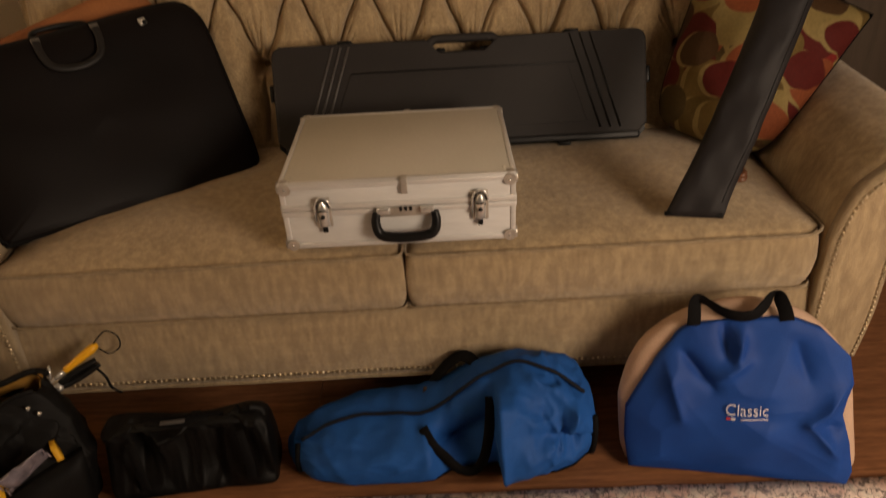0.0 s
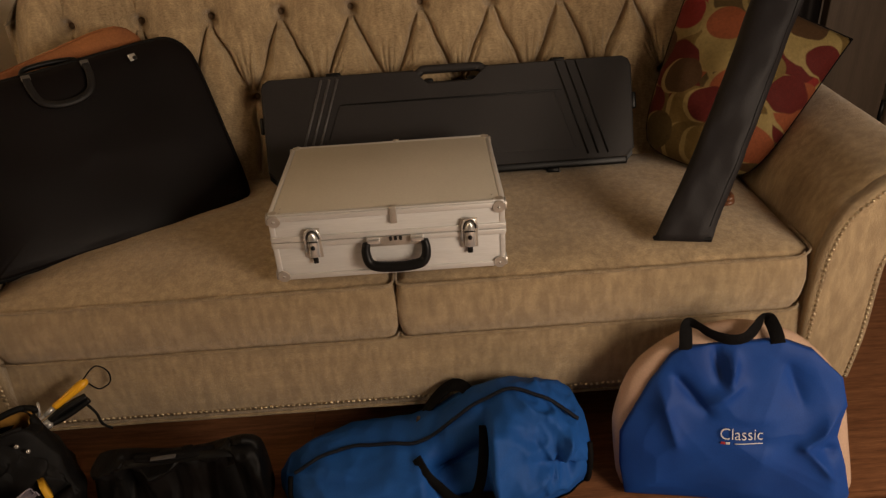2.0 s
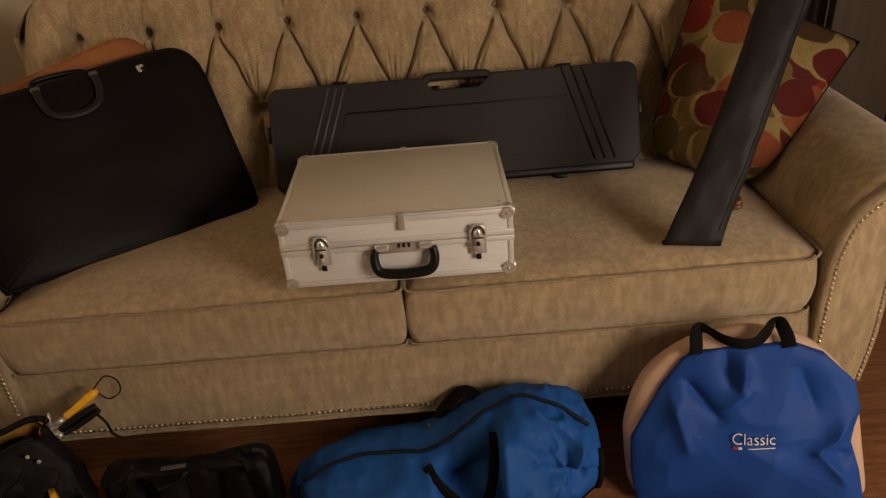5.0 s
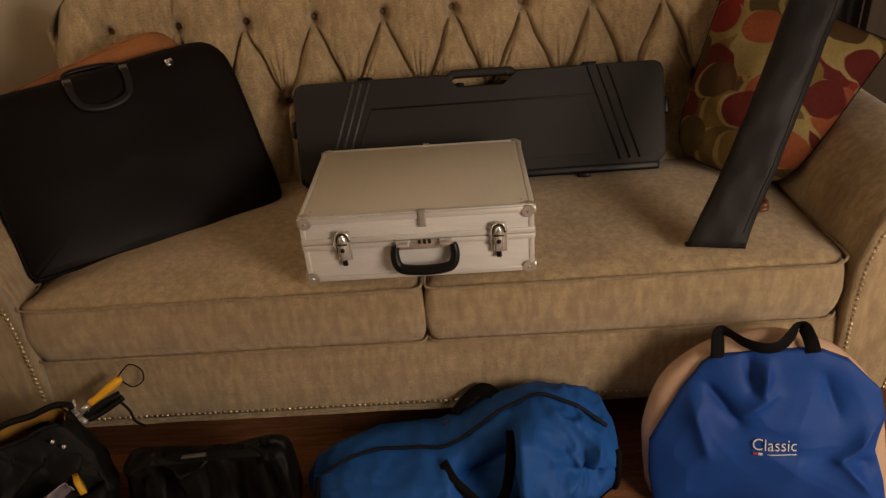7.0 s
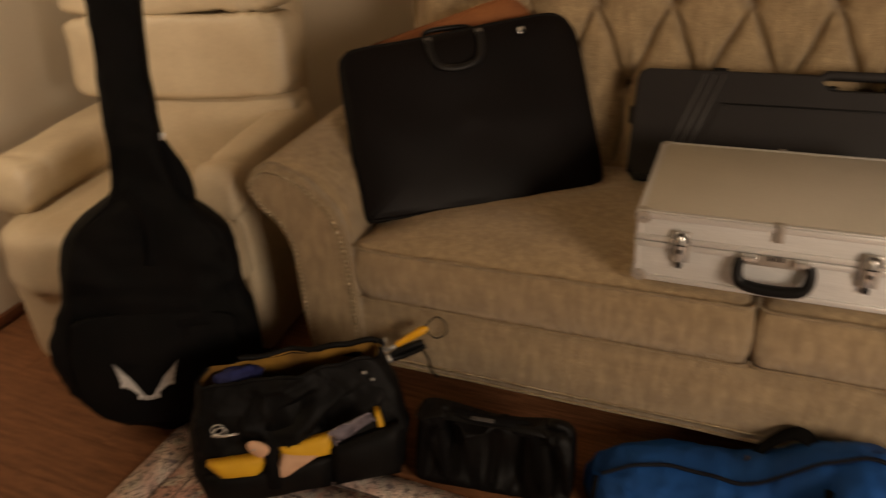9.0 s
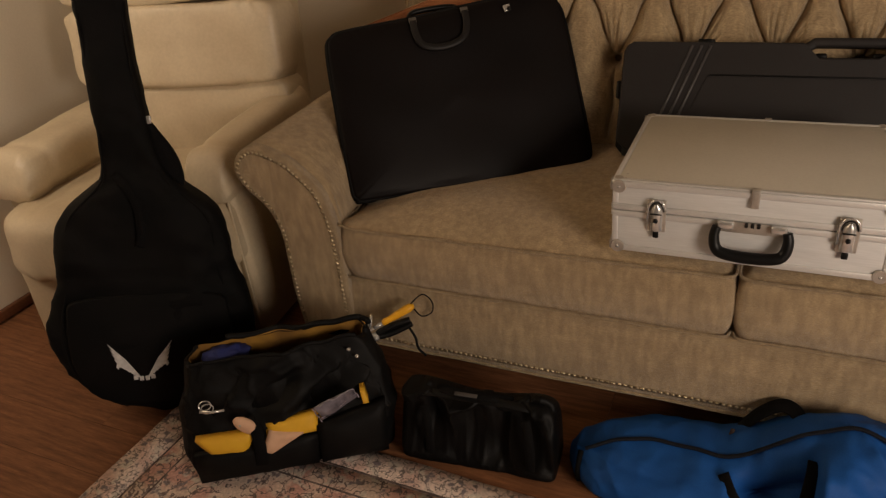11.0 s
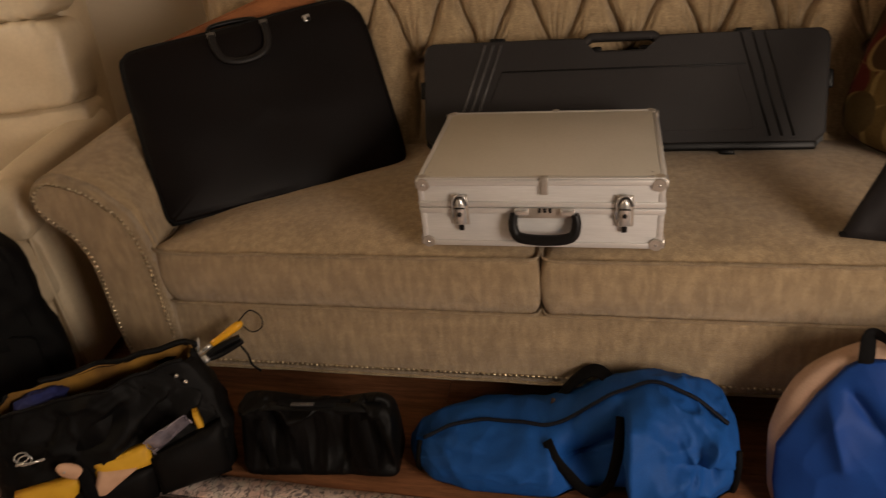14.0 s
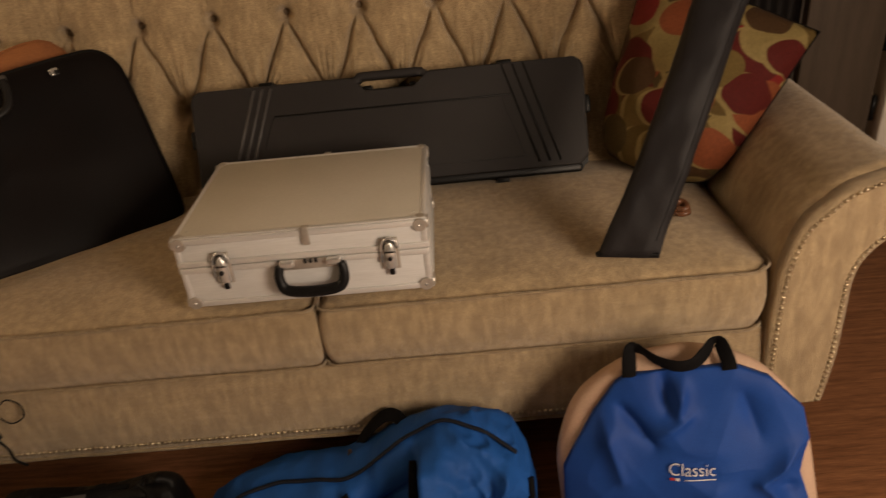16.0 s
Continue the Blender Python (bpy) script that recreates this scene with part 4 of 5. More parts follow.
def armchair():
    ob = thing("armchair", "cream leather recliner armchair with plump stitched back and padded arms", "armchair", pose(-1.5, 0.15, 0))
    o = Vector((-1.5, 0.15, 0))

    def here(x, y, z):
        return (x - o.x, y - o.y, z)

    part("base", rbox((0.56, 0.50, 0.22), here(-1.50, 0.22, 0.14), 0.03, 3, pose(0, 0, 0, 0, 0, 7)), LEATHER, ob)
    part("footrest", pad(here(-1.46, -0.060, 0.155), (0.60, 0.17, 0.28), 8, power=0.26, seed=2, pucker=0.006), LEATHER, ob)
    part("seat", pad(here(-1.470, 0.095, 0.345), (0.62, 0.55, 0.20), 8, power=0.34, n=70, seed=5, pucker=0.007, wr=0.010), LEATHER, ob)
    for name, f, b, w, low in (("left", (-1.755, -0.105, 0.492), (-1.775, 0.40, 0.520), 0.185, 0.02), ("right", (-1.182, 0.005, 0.490), (-1.225, 0.46, 0.520), 0.125, 0.02)):
        f, b = Vector(here(*f)), Vector(here(*b))
        a = part("arm", arm_pad(f, b, w, 0.135, 3.0 if name == "left" else 8.0), LEATHER, ob)
        mid, d = (f + b) / 2, b - f
        turn = math.degrees(math.atan2(-d.x, d.y))
        part("side_panel", rbox((w - 0.045, d.length - 0.05, f.z - 0.02 - low), (mid.x, mid.y + 0.012, (f.z + low) / 2 - 0.01), 0.022, 3, pose(0, 0, 0, 0, 0, turn)), LEATHER, a)
        part("welt", tube([f + Vector((s * (w / 2 - 0.026), 0.022, -0.055 - 0.36 * k / 12)) for k in range(13) for s in (1,)], 0.004, 6), LEATHER, a)
    part("back_lower", pad(here(-1.485, 0.372, 0.500), (0.60, 0.14, 0.25), 12, 9, power=0.24, n=70, seed=21, pucker=0.006), LEATHER, ob)
    part("back_middle", pad(here(-1.502, 0.382, 0.716), (0.637, 0.17, 0.222), 12, 9, power=0.24, n=80, seed=22, pucker=0.009, wr=0.010), LEATHER, ob)
    part("headrest", pad(here(-1.504, 0.418, 0.940), (0.640, 0.17, 0.232), 12, 9, power=0.24, n=80, seed=23, pucker=0.018, wr=0.012), LEATHER, ob)
    part("back_shell", rbox((0.50, 0.16, 0.78), here(-1.52, 0.52, 0.51), 0.03, 3, pose(0, 0, 0, -9, 0, 12)), LEATHER, ob)
    return ob


armchair()


# ---- guitar bag ----
def guitar_bag():
    ob = thing("guitar_gig_bag", "black nylon guitar gig bag standing on the floor, by the armchair", "bag",
               base((-1.31, -0.286, 0), (0.8, 0.6, 0), (-0.072, 0.096, 1)) @ Matrix.Scale(0.93, 4))
    ob.matrix_world = ob.matrix_world @ pose(0.076, 0.012, 0, 0, 0, -9.0)
    wid = [(0.0, 0.030), (0.010, 0.072), (0.03, 0.120), (0.06, 0.164), (0.10, 0.203), (0.15, 0.231), (0.20, 0.242), (0.25, 0.239), (0.30, 0.227), (0.35, 0.209), (0.40, 0.197), (0.45, 0.194), (0.49, 0.191), (0.53, 0.174), (0.56, 0.142), (0.585, 0.110), (0.61, 0.082), (0.65, 0.065), (0.72, 0.056), (0.85, 0.053), (1.10, 0.053), (1.18, 0.055), (1.2, 0.035)]
    dep = [(0.0, 0.045), (0.05, 0.062), (0.3, 0.068), (0.55, 0.058), (0.66, 0.040), (0.9, 0.034), (1.2, 0.025)]
    wid = [(p.x, p.y) for p in curve([(s, w, 0) for s, w in wid], 6)]
    rows = []
    N = 110
    for i in range(N + 1):
        s = 1.2 * i / N
        w, d = float(np.interp(s, *zip(*wid))), float(np.interp(s, *zip(*dep)))
        row = []
        for k in range(56):
            a = 2 * math.pi * k / 56
            ca, sa = math.cos(a), math.sin(a)
            x, z = math.copysign(abs(ca) ** 0.55, ca) * w, math.copysign(abs(sa) ** 0.45, sa) * d
            q = Vector((x, s, z))
            n = 0.009 * noise.noise(Vector((x * 8, s * 7, z * 5))) + 0.020 * (noise.voronoi(Vector((x * 9 + s * 2, s * 7, 0.3)), distance_metric="DISTANCE_SQUARED")[0][0] - 0.2) * (1 if s < 0.6 else 0.3) + 0.004 * noise.noise(Vector((x * 20 + s * 15, s * 12, z * 9)))
            n += 0.010 * crumple((x, s, z), 0.085, 6.0) * (1 if s < 0.62 else 0.5)
            q.z += n * (1 if sa > 0 else 0.2)
            q.x += n * 0.5 * ca
            if 0.60 < s:
                q.x -= 0.050 * (s - 0.60) + 0.009 * min(1.0, (s - 0.60) / 0.08)
            row.append(q)
        rows.append(row)
    body = part("body", sheet(rows, False, True, True), BLACK_MATT, ob)
    for zz in (0.85, -0.85):
        left = [Vector((-float(np.interp(s, *zip(*wid))) * 0.845 - (0.050 * (s - 0.6) + 0.009 * min(1.0, (s - 0.60) / 0.08) if s > 0.6 else 0), s, float(np.interp(s, *zip(*dep))) * zz)) for s in np.linspace(0.02, 1.15, 60)]
        right = [Vector((-p.x - (0.10 * (p.y - 0.6) + 0.018 * min(1.0, (p.y - 0.60) / 0.08) if p.y > 0.6 else 0), p.y, p.z)) for p in left]
        part("piping", tube(left, 0.0028, 6), BLACK_MATT, body)
        part("piping", tube(right, 0.0028, 6), BLACK_MATT, body)
    # flat accessory pocket with its flap
    pk = [(-0.105, 0.050), (0.105, 0.050), (0.180, 0.13), (0.185, 0.28), (0.14, 0.335), (-0.14, 0.335), (-0.185, 0.28), (-0.180, 0.13)]
    part("pocket", slab([(p.x, p.y) for p in curve([(x, y, 0) for x, y in pk], 4, True)], 0.014, r=0.006), BLACK_MATT, body, m=Matrix.Translation((0, 0, 0.062)))
    # printed wing emblem: two fans of feathers and a bar between
    for s in (-1, 1):
        for k in range(6):
            f = k / 5
            a = Vector((s * (0.012 + 0.009 * k), 0.100 + 0.008 * k))
            b = Vector((s * (0.074 - 0.0035 * k), 0.196 - 0.014 * k))
            side = Vector((b.y - a.y, a.x - b.x)).normalized() * (0.0060 - 0.0004 * k) * s
            pts = [a - side * 0.5, a + side * 0.5, (a + b) / 2 + side, b, (a + b) / 2 - side]
            bm = bmesh.new()
            bm.faces.new([bm.verts.new((p.x, p.y, 0)) for p in pts])
            r = bmesh.ops.extrude_face_region(bm, geom=bm.faces[:])
            bmesh.ops.translate(bm, vec=(0, 0, 0.002 + 0.0003 * k), verts=[v for v in r["geom"] if isinstance(v, bmesh.types.BMVert)])
            part("emblem_feather", bm, WHITE, body, "white printed wing feather", smooth=False, m=Matrix.Translation((-0.028, 0.020, 0.0755)))
    for k in range(4):
        part("emblem_bar", rbox((0.010, 0.012, 0.002), (-0.048 + 0.0135 * k, 0.114 + 0.003 * abs(k - 1.5), 0.0768), 0.0005), WHITE, body, "white printed bar")
    # shoulder strap, thrown over from behind the neck
    out = curve([(0.010, 0.79, 0), (0.026, 0.772, 0), (0.060, 0.720, 0), (0.088, 0.675, 0), (0.102, 0.635, 0), (0.104, 0.590, 0), (0.080, 0.560, 0), (0.026, 0.62, 0)], 5, True)
    part("shoulder_strap", slab([(p.x, p.y) for p in out], 0.016, r=0.005), WEB, ob, m=Matrix.Translation((0, 0, 0.004)))
    part("strap", strap(curve([(-0.04, 0.63, 0.046), (-0.015, 0.60, 0.060), (0.004, 0.56, 0.066), (0.008, 0.50, 0.070), (0.0, 0.46, 0.071)], 6), (1, 0.3, 0), 0.020, 0.003), WEB, ob)
    bk = part("buckle", rbox((0.012, 0.018, 0.008), (0.044, 0.748, 0.022), 0.002), CHROME, ob, "small chrome buckle")
    for x in (0.13, 0.155):
        part("zip_pull", rbox((0.008, 0.016, 0.004), (x, 0.062, 0.078), 0.001, m=pose(0, 0, 0, 0, 0, -50)), STEEL, ob)
    return ob


guitar_bag()


# ---- tool bag and what is in it ----
TB = base((-0.999, -0.430, 0.009), (0.842, 0.54, 0), (-0.54, 0.842, 0)) @ Matrix.Scale(0.935, 4)


def tool_bag():
    ob = thing("tool_bag", "black and yellow canvas tool bag, half open, on the rug", "bag", TB)
    W, D, HB = 0.462, 0.20, 0.275

    def wall_at(t, z, ins=0.0):
        """A place on the bag's wall: t once round from the front left, z up."""
        f = z / HB
        x0, x1 = 0.0 + 0.028 * f ** 1.5, W - 0.020 * f ** 1.5
        y0, y1 = 0.0 + 0.070 * f ** 1.7, D - 0.075 * f
        r = 0.045
        L = [x1 - x0, y1 - y0, x1 - x0, y1 - y0]
        s = t * sum(L)
        c = [(x0, y0), (x1, y0), (x1, y1), (x0, y1), (x0, y0)]
        for k in range(4):
            if s <= L[k] or k == 3:
                a, b = Vector((*c[k], 0)), Vector((*c[k + 1], 0))
                p = a.lerp(b, min(1, s / L[k]))
                break
            s -= L[k]
        m = Vector(((x0 + x1) / 2, (y0 + y1) / 2, 0))
        for k in range(4):
            q = Vector((*c[k], 0))
            g = max(0, 1 - ((p - q).length) / r)
            p += (m - q).normalized() * 0.42 * r * g * g
        bulge = 0.018 * math.sin(math.pi * f)
        out = (p - m).normalized()
        n = 0.012 * noise.noise(Vector((p.x * 9, p.y * 9, z * 8))) + 0.026 * (noise.voronoi(Vector((p.x * 10 - z * 5, p.y * 8, z * 10)), distance_metric="DISTANCE_SQUARED")[0][0] - 0.2)
        if t < 0.36:
            n += 0.014 * crumple((p.x, p.y, z), 0.07, 9.0)
            # slack folds drawn across the front
            for a, b, deep in (((0.42, 0.255), (0.27, 0.150), 0.016), ((0.31, 0.245), (0.17, 0.165), 0.013), ((0.16, 0.25), (0.10, 0.17), 0.010), ((0.44, 0.215), (0.34, 0.150), 0.012)):
                s, h = seg_dist(p.x, z, a, b)
                n += deep * (0.8 * math.exp(-((s - 0.026) / 0.016) ** 2) - math.exp(-(s / 0.013) ** 2)) * math.sin(math.pi * (0.1 + 0.8 * h))
        p += out * (bulge + n * min(1, z * 12) - ins)
        return Vector((p.x, p.y, z + ((0.012 * noise.noise(Vector((t * 14, 0, 1))) + (0.008 if 0.46 < t < 0.92 else 0.0)) if z > HB - 0.02 else 0)))

    NR, Q = 288, 3
    zs = [0.0, 0.006] + [0.012 + 0.006 * k for k in range(43)] + [HB]
    rows = [[wall_at(k / NR, z) for k in range(NR)] for z in zs]
    rows += [[wall_at(k / NR, z, 0.008) for k in range(NR)] for z in (HB + 0.002, 0.22, 0.15)]
    bm = sheet(rows, False, True, True)
    body = part("body", bm, BLACK, ob)
    part("lining", sheet([[wall_at(k / NR, z, 0.0105) for k in range(44 * Q, NR)] for z in (HB + 0.002, 0.22, 0.155)]), OCHRE, ob, "ochre cloth lining at the mouth")
    part("rim_binding", tube([wall_at(k / NR, HB, 0.003) for k in range(46 * Q, 78 * Q)], 0.0035, 8), OCHRE, ob, "ochre rim binding")
    part("rim_binding", tube([wall_at(k / NR, HB, 0.003) for k in range(2 * Q, 40 * Q)], 0.0045, 8), BLACK, ob)
    part("rim_fold", tube([wall_at(k / NR, HB + 0.004, -0.004) for k in range(46 * Q, 80 * Q)], 0.007, 8), BLACK, ob)
    def front(u, v, lift):
        f = v / HB
        return Vector((u, 0.070 * f ** 1.7 - 0.018 * math.sin(math.pi * min(1, f)) - 0.006 - lift, v))

    def patch(name, c, mat, lift=0.004, thick=0.006, label="", parent=ob):
        n = 8
        P = []
        for i in range(n + 1):
            row = []
            for j in range(n + 1):
                s, t = i / n, j / n
                u = (c[0][0] * (1 - s) + c[1][0] * s) * (1 - t) + (c[3][0] * (1 - s) + c[2][0] * s) * t
                v = (c[0][1] * (1 - s) + c[1][1] * s) * (1 - t) + (c[3][1] * (1 - s) + c[2][1] * s) * t
                e = (16 * s * (1 - s) * t * (1 - t)) ** 0.3
                row.append((u, v, lift + thick * e + 0.003 * noise.noise(Vector((u * 30, v * 30, 1)))))
            P.append(row)
        bm = sheet([[front(u, v, w) for u, v, w in row] for row in P])
        sheet([[front(u, v, -0.006) for u, v, w in row] for row in P], bm=bm)
        V = bm.verts
        V.ensure_lookup_table()
        m = (n + 1) ** 2
        rim = [i * (n + 1) for i in range(n + 1)] + [n * (n + 1) + j for j in range(1, n + 1)] + [i * (n + 1) + n for i in range(n - 1, -1, -1)] + [j for j in range(n - 1, 0, -1)]
        for a, b in zip(rim, rim[1:] + rim[:1]):
            bm.faces.new((V[a], V[b], V[b + m], V[a + m]))
        return part(name, bm, mat, parent, label)

    patch("pocket", [(0.02, 0.01), (0.285, 0.01), (0.297, 0.095), (0.025, 0.095)], BLACK, 0.010, 0.012)
    patch("pocket", [(0.292, 0.01), (0.445, 0.012), (0.455, 0.148), (0.298, 0.118)], BLACK, 0.012, 0.014)
    patch("pocket_trim", [(0.062, 0.094), (0.140, 0.084), (0.165, 0.130), (0.036, 0.134)], YELLOW, 0.012, 0.007, "bright yellow cloth band")
    patch("pocket_trim", [(0.186, 0.098), (0.298, 0.104), (0.306, 0.150), (0.190, 0.140)], YELLOW, 0.008, 0.007, "bright yellow cloth band")
    patch("tab", [(0.407, 0.156), (0.420, 0.156), (0.415, 0.186), (0.404, 0.186)], YELLOW, 0.022, 0.004, "small yellow pull tab")
    # suede hammer loop: a round end and a tongue, held by a black strap
    sl = patch("leather_tongue", [(0.172, 0.082), (0.186, 0.068), (0.268, 0.112), (0.196, 0.130)], SKINTAN, 0.018, 0.006, "tan raw leather tongue")
    bm = bmesh.new()
    bmesh.ops.create_uvsphere(bm, u_segments=20, v_segments=12, radius=0.024)
    bmesh.ops.scale(bm, vec=(1.35, 0.45, 0.72), verts=bm.verts)
    part("leather_end", bm, SKINTAN, ob, "tan rounded leather end", m=Matrix.Translation(front(0.152, 0.154, 0.02)) @ pose(0, 0, 0, 0, 48, 0))
    part("rivet", beads([front(0.142, 0.164, 0.0315)], (0, -1, 0), 0.004), STEEL, ob)
    part("strap", strap([front(u, v, l) for u, v, l in ((0.158, 0.165, 0.014), (0.172, 0.145, 0.024), (0.172, 0.10, 0.026), (0.165, 0.05, 0.022))], (1, 0, 0.2), 0.026, 0.004), WEB, ob)
    # steel ring and clip
    ring = [front(0.073 + 0.013 * math.cos(a), 0.205 + 0.009 * math.sin(a), 0.014) for a in (2 * math.pi * k / 20 for k in range(20))]
    part("d_ring", tube(ring, 0.0016, 8, True), CHROME, ob, "chrome ring")
    part("d_ring", tube([p + Vector((0.004, -0.003, -0.007)) for p in ring], 0.0016, 8, True), CHROME, ob, "chrome ring")
    part("clip", tube([front(0.06, 0.196, 0.016), front(0.085, 0.192, 0.017), front(0.112, 0.19, 0.014)], 0.003, 8), CHROME, ob)
    for u in (0.395, 0.41):
        part("rivet", beads([front(u, 0.262 - (u - 0.395), 0.012)], (0, -1, 0.3), 0.0045), CHROME, ob)
    part("handle_ring", tube([Vector((0.448 + 0.004 * math.sin(a), 0.135 + 0.012 * math.cos(a), 0.262 + 0.014 * math.sin(a))) for a in (2 * math.pi * k / 18 for k in range(18))], 0.0032, 8, True), CHROME, ob)
    return ob


tool_bag()

# a navy cloth stuffed in the mouth
bm = bmesh.new()
bmesh.ops.create_uvsphere(bm, u_segments=28, v_segments=18, radius=1)
for v in bm.verts:
    v.co = Vector((v.co.x * 0.05, v.co.y * 0.032, v.co.z * 0.022)) * (1 + 0.35 * noise.noise(v.co * 2.2))
tagged(part("crumpled_cloth", bm, NAVY, m=TB @ pose(0.120, 0.105, 0.258)), "crumpled navy blue cloth in the tool bag's mouth", "cloth")

# clear plastic packet in the right pocket
packet = thing("plastic_packet", "clear crumpled plastic packet in the tool bag's pocket", "packet", TB @ pose(0.350, -0.026, 0.180, 8, -24, 0))
C = [Vector(p) for p in ((-0.052, 0, -0.028), (0.050, 0, -0.016), (0.052, 0, 0.014), (-0.046, 0, 0.020))]
part("wrap", puff(C, 0.016, 30, 0.4, 0.010, 3.0), LILAC, packet)
# pale rods paint highlights along the folded film edges
for a, b, lift in ((0, 3, 0.0), (3, 2, 0.0), (1, 2, 0.0), (0, 1, 0.012)):
    run = [C[a].lerp(C[b], k / 10) + Vector((0, -0.004 - 0.003 * math.sin(k * 1.3), lift + 0.002 * math.sin(k * 2.1))) for k in range(11)]
    part("edge", tube(run, 0.0013, 6), FILM, packet, "pale rod painting the highlight of a folded edge")


def screwdriver():
    a, b = Vector((-0.712, -0.085, 0.231)), Vector((-0.646, -0.035, 0.264))
    d = (b - a)
    ob = thing("screwdriver", "yellow-handled screwdriver sticking out of the tool bag", "tool", base(a, d, (0, 0, 1)))
    pr = [(0.018, 0.006), (0.023, 0.0080), (0.035, 0.0072), (0.055, 0.0088), (0.083, 0.0098), (0.093, 0.0075), (0.097, 0.003)]
    part("handle", tube([Vector((s, 0, 0)) for s, r in pr], [r for s, r in pr], 14), YELLOW_PL, ob, "yellow plastic handle")
    part("ferrule", tube([Vector((-0.004, 0, 0)), Vector((0.018, 0, 0))], 0.0050, 10), CHROME, ob)
    part("blade", tube([Vector((-0.10, 0, 0)), Vector((-0.004, 0, 0))], 0.0032, 10), STEEL, ob)
    loop = curve([(0.09, 0.006, 0), (0.125, 0.016, 0.004), (0.135, -0.010, 0.008), (0.122, -0.036, 0.006), (0.098, -0.036, 0.0), (0.092, -0.012, -0.004)], 6)
    part("cord", tube(loop, 0.0016, 6), BLACK, ob, "thin black wrist cord")
    return ob


screwdriver()


def pliers():
    ob = thing("pliers", "black-handled steel pliers poking out of the tool bag", "tool", base((-0.727, -0.105, 0.208), (0.085, 0.055, 0.028), (0, 0, 1)))
    part("jaw", rbox((0.06, 0.018, 0.014), (0.0, 0, 0), 0.004), CHROME, ob)
    part("pivot", beads([(0.022, 0.0, 0.008)], (0, 0, 1), 0.008), CHROME, ob)
    for s in (-1, 1):
        part("grip", tube(curve([(0.028, s * 0.004, 0), (0.05, s * 0.008, 0), (0.08, s * 0.008, 0), (0.105, s * 0.005, 0)], 6), 0.0075, 10), PLASTIC_DK, ob, "black rubber grip")
    part("lanyard", tube(curve([(0.095, -0.008, 0), (0.10, -0.035, 0.012), (0.096, -0.06, 0.018), (0.104, -0.085, 0.02)], 6), 0.0028, 6), BLACK, ob)
    return ob


pliers()


# ---- small black bag ----
def small_bag():
    ob = thing("small_black_bag", "small black nylon zip bag slumped on the wooden floor", "bag", base((-0.612, -0.225, 0.001), (0.34, 0.03, 0), (-0.03, 0.34, 0)) @ Matrix.Scale(0.95, 4))
    W, D, HT = 0.345, 0.135, 0.165
    rows = []
    for i in range(101):
        s = i / 100
        e = 1 - abs(2 * s - 1) ** 14
        hh = HT * (0.86 + 0.14 * e ** 0.6) * (1 + 0.06 * math.sin(s * 8 + 0.5)) - 0.008 * s
        dd = D / 2 * (0.75 + 0.25 * e ** 0.5)
        row = []
        for k in range(80):
            a = 2 * math.pi * k / 80
            ca, sa = math.cos(a), math.sin(a)
            y, z = math.copysign(abs(ca) ** 0.28, ca) * dd, hh * (0.5 + 0.5 * math.copysign(abs(sa) ** 0.26, sa))
            y *= 1 - 0.40 * z / HT
            q = Vector((s * W, D / 2 + y, z))
            n = 0.012 * noise.noise(Vector((q.x * 11, q.y * 9, z * 9))) + 0.085 * (noise.voronoi(Vector((q.x * 12 + z * 4, q.y * 5, z * 10)), distance_metric="DISTANCE_SQUARED")[0][0] - 0.2)
            n -= 0.016 * crumple((q.x, q.y * 0.6, z), 0.06, 4.0)
            q.y += n * (1 if ca < 0 else -0.5) * min(1, z * 20)
            q.z += 0.5 * n * min(1, z * 8)
            row.append(q)
        rows.append(row)
    b = part("body", sheet(rows, False, True, True), RIPSTOP, ob)
    top = curve([(0.02, 0.055, 0.135), (0.05, 0.05, 0.168), (0.15, 0.05, 0.170), (0.25, 0.05, 0.168), (0.31, 0.055, 0.150), (0.335, 0.06, 0.09)], 8)
    part("zip", strap(top, (0, 1, 0.4), 0.018, 0.004), PLASTIC_DK, b, "black zip along the top")
    part("handle", strap(curve([(0.07, 0.065, 0.160), (0.10, 0.06, 0.176), (0.15, 0.05, 0.178), (0.21, 0.055, 0.176), (0.25, 0.07, 0.160)], 8), (0, 1, 0.3), 0.022, 0.006), WEB, b)
    part("label_patch", rbox((0.05, 0.010, 0.003), (0.155, 0.046, 0.181), 0.001), RIB, b, "small grey woven label")
    for x in (0.285, 0.065):
        part("side_strap", strap(curve([(x, 0.03, 0.150), (x + 0.01, 0.008, 0.12), (x + 0.015, -0.002, 0.08), (x + 0.012, 0.0, 0.04)], 6), (1, 0, 0), 0.020, 0.004), WEB, b)
    part("gusset", tube(curve([(0.325, 0.03, 0.03), (0.335, 0.03, 0.09), (0.325, 0.045, 0.14), (0.30, 0.06, 0.155)], 8), 0.010, 8), BLACK, b)
    return ob


small_bag()


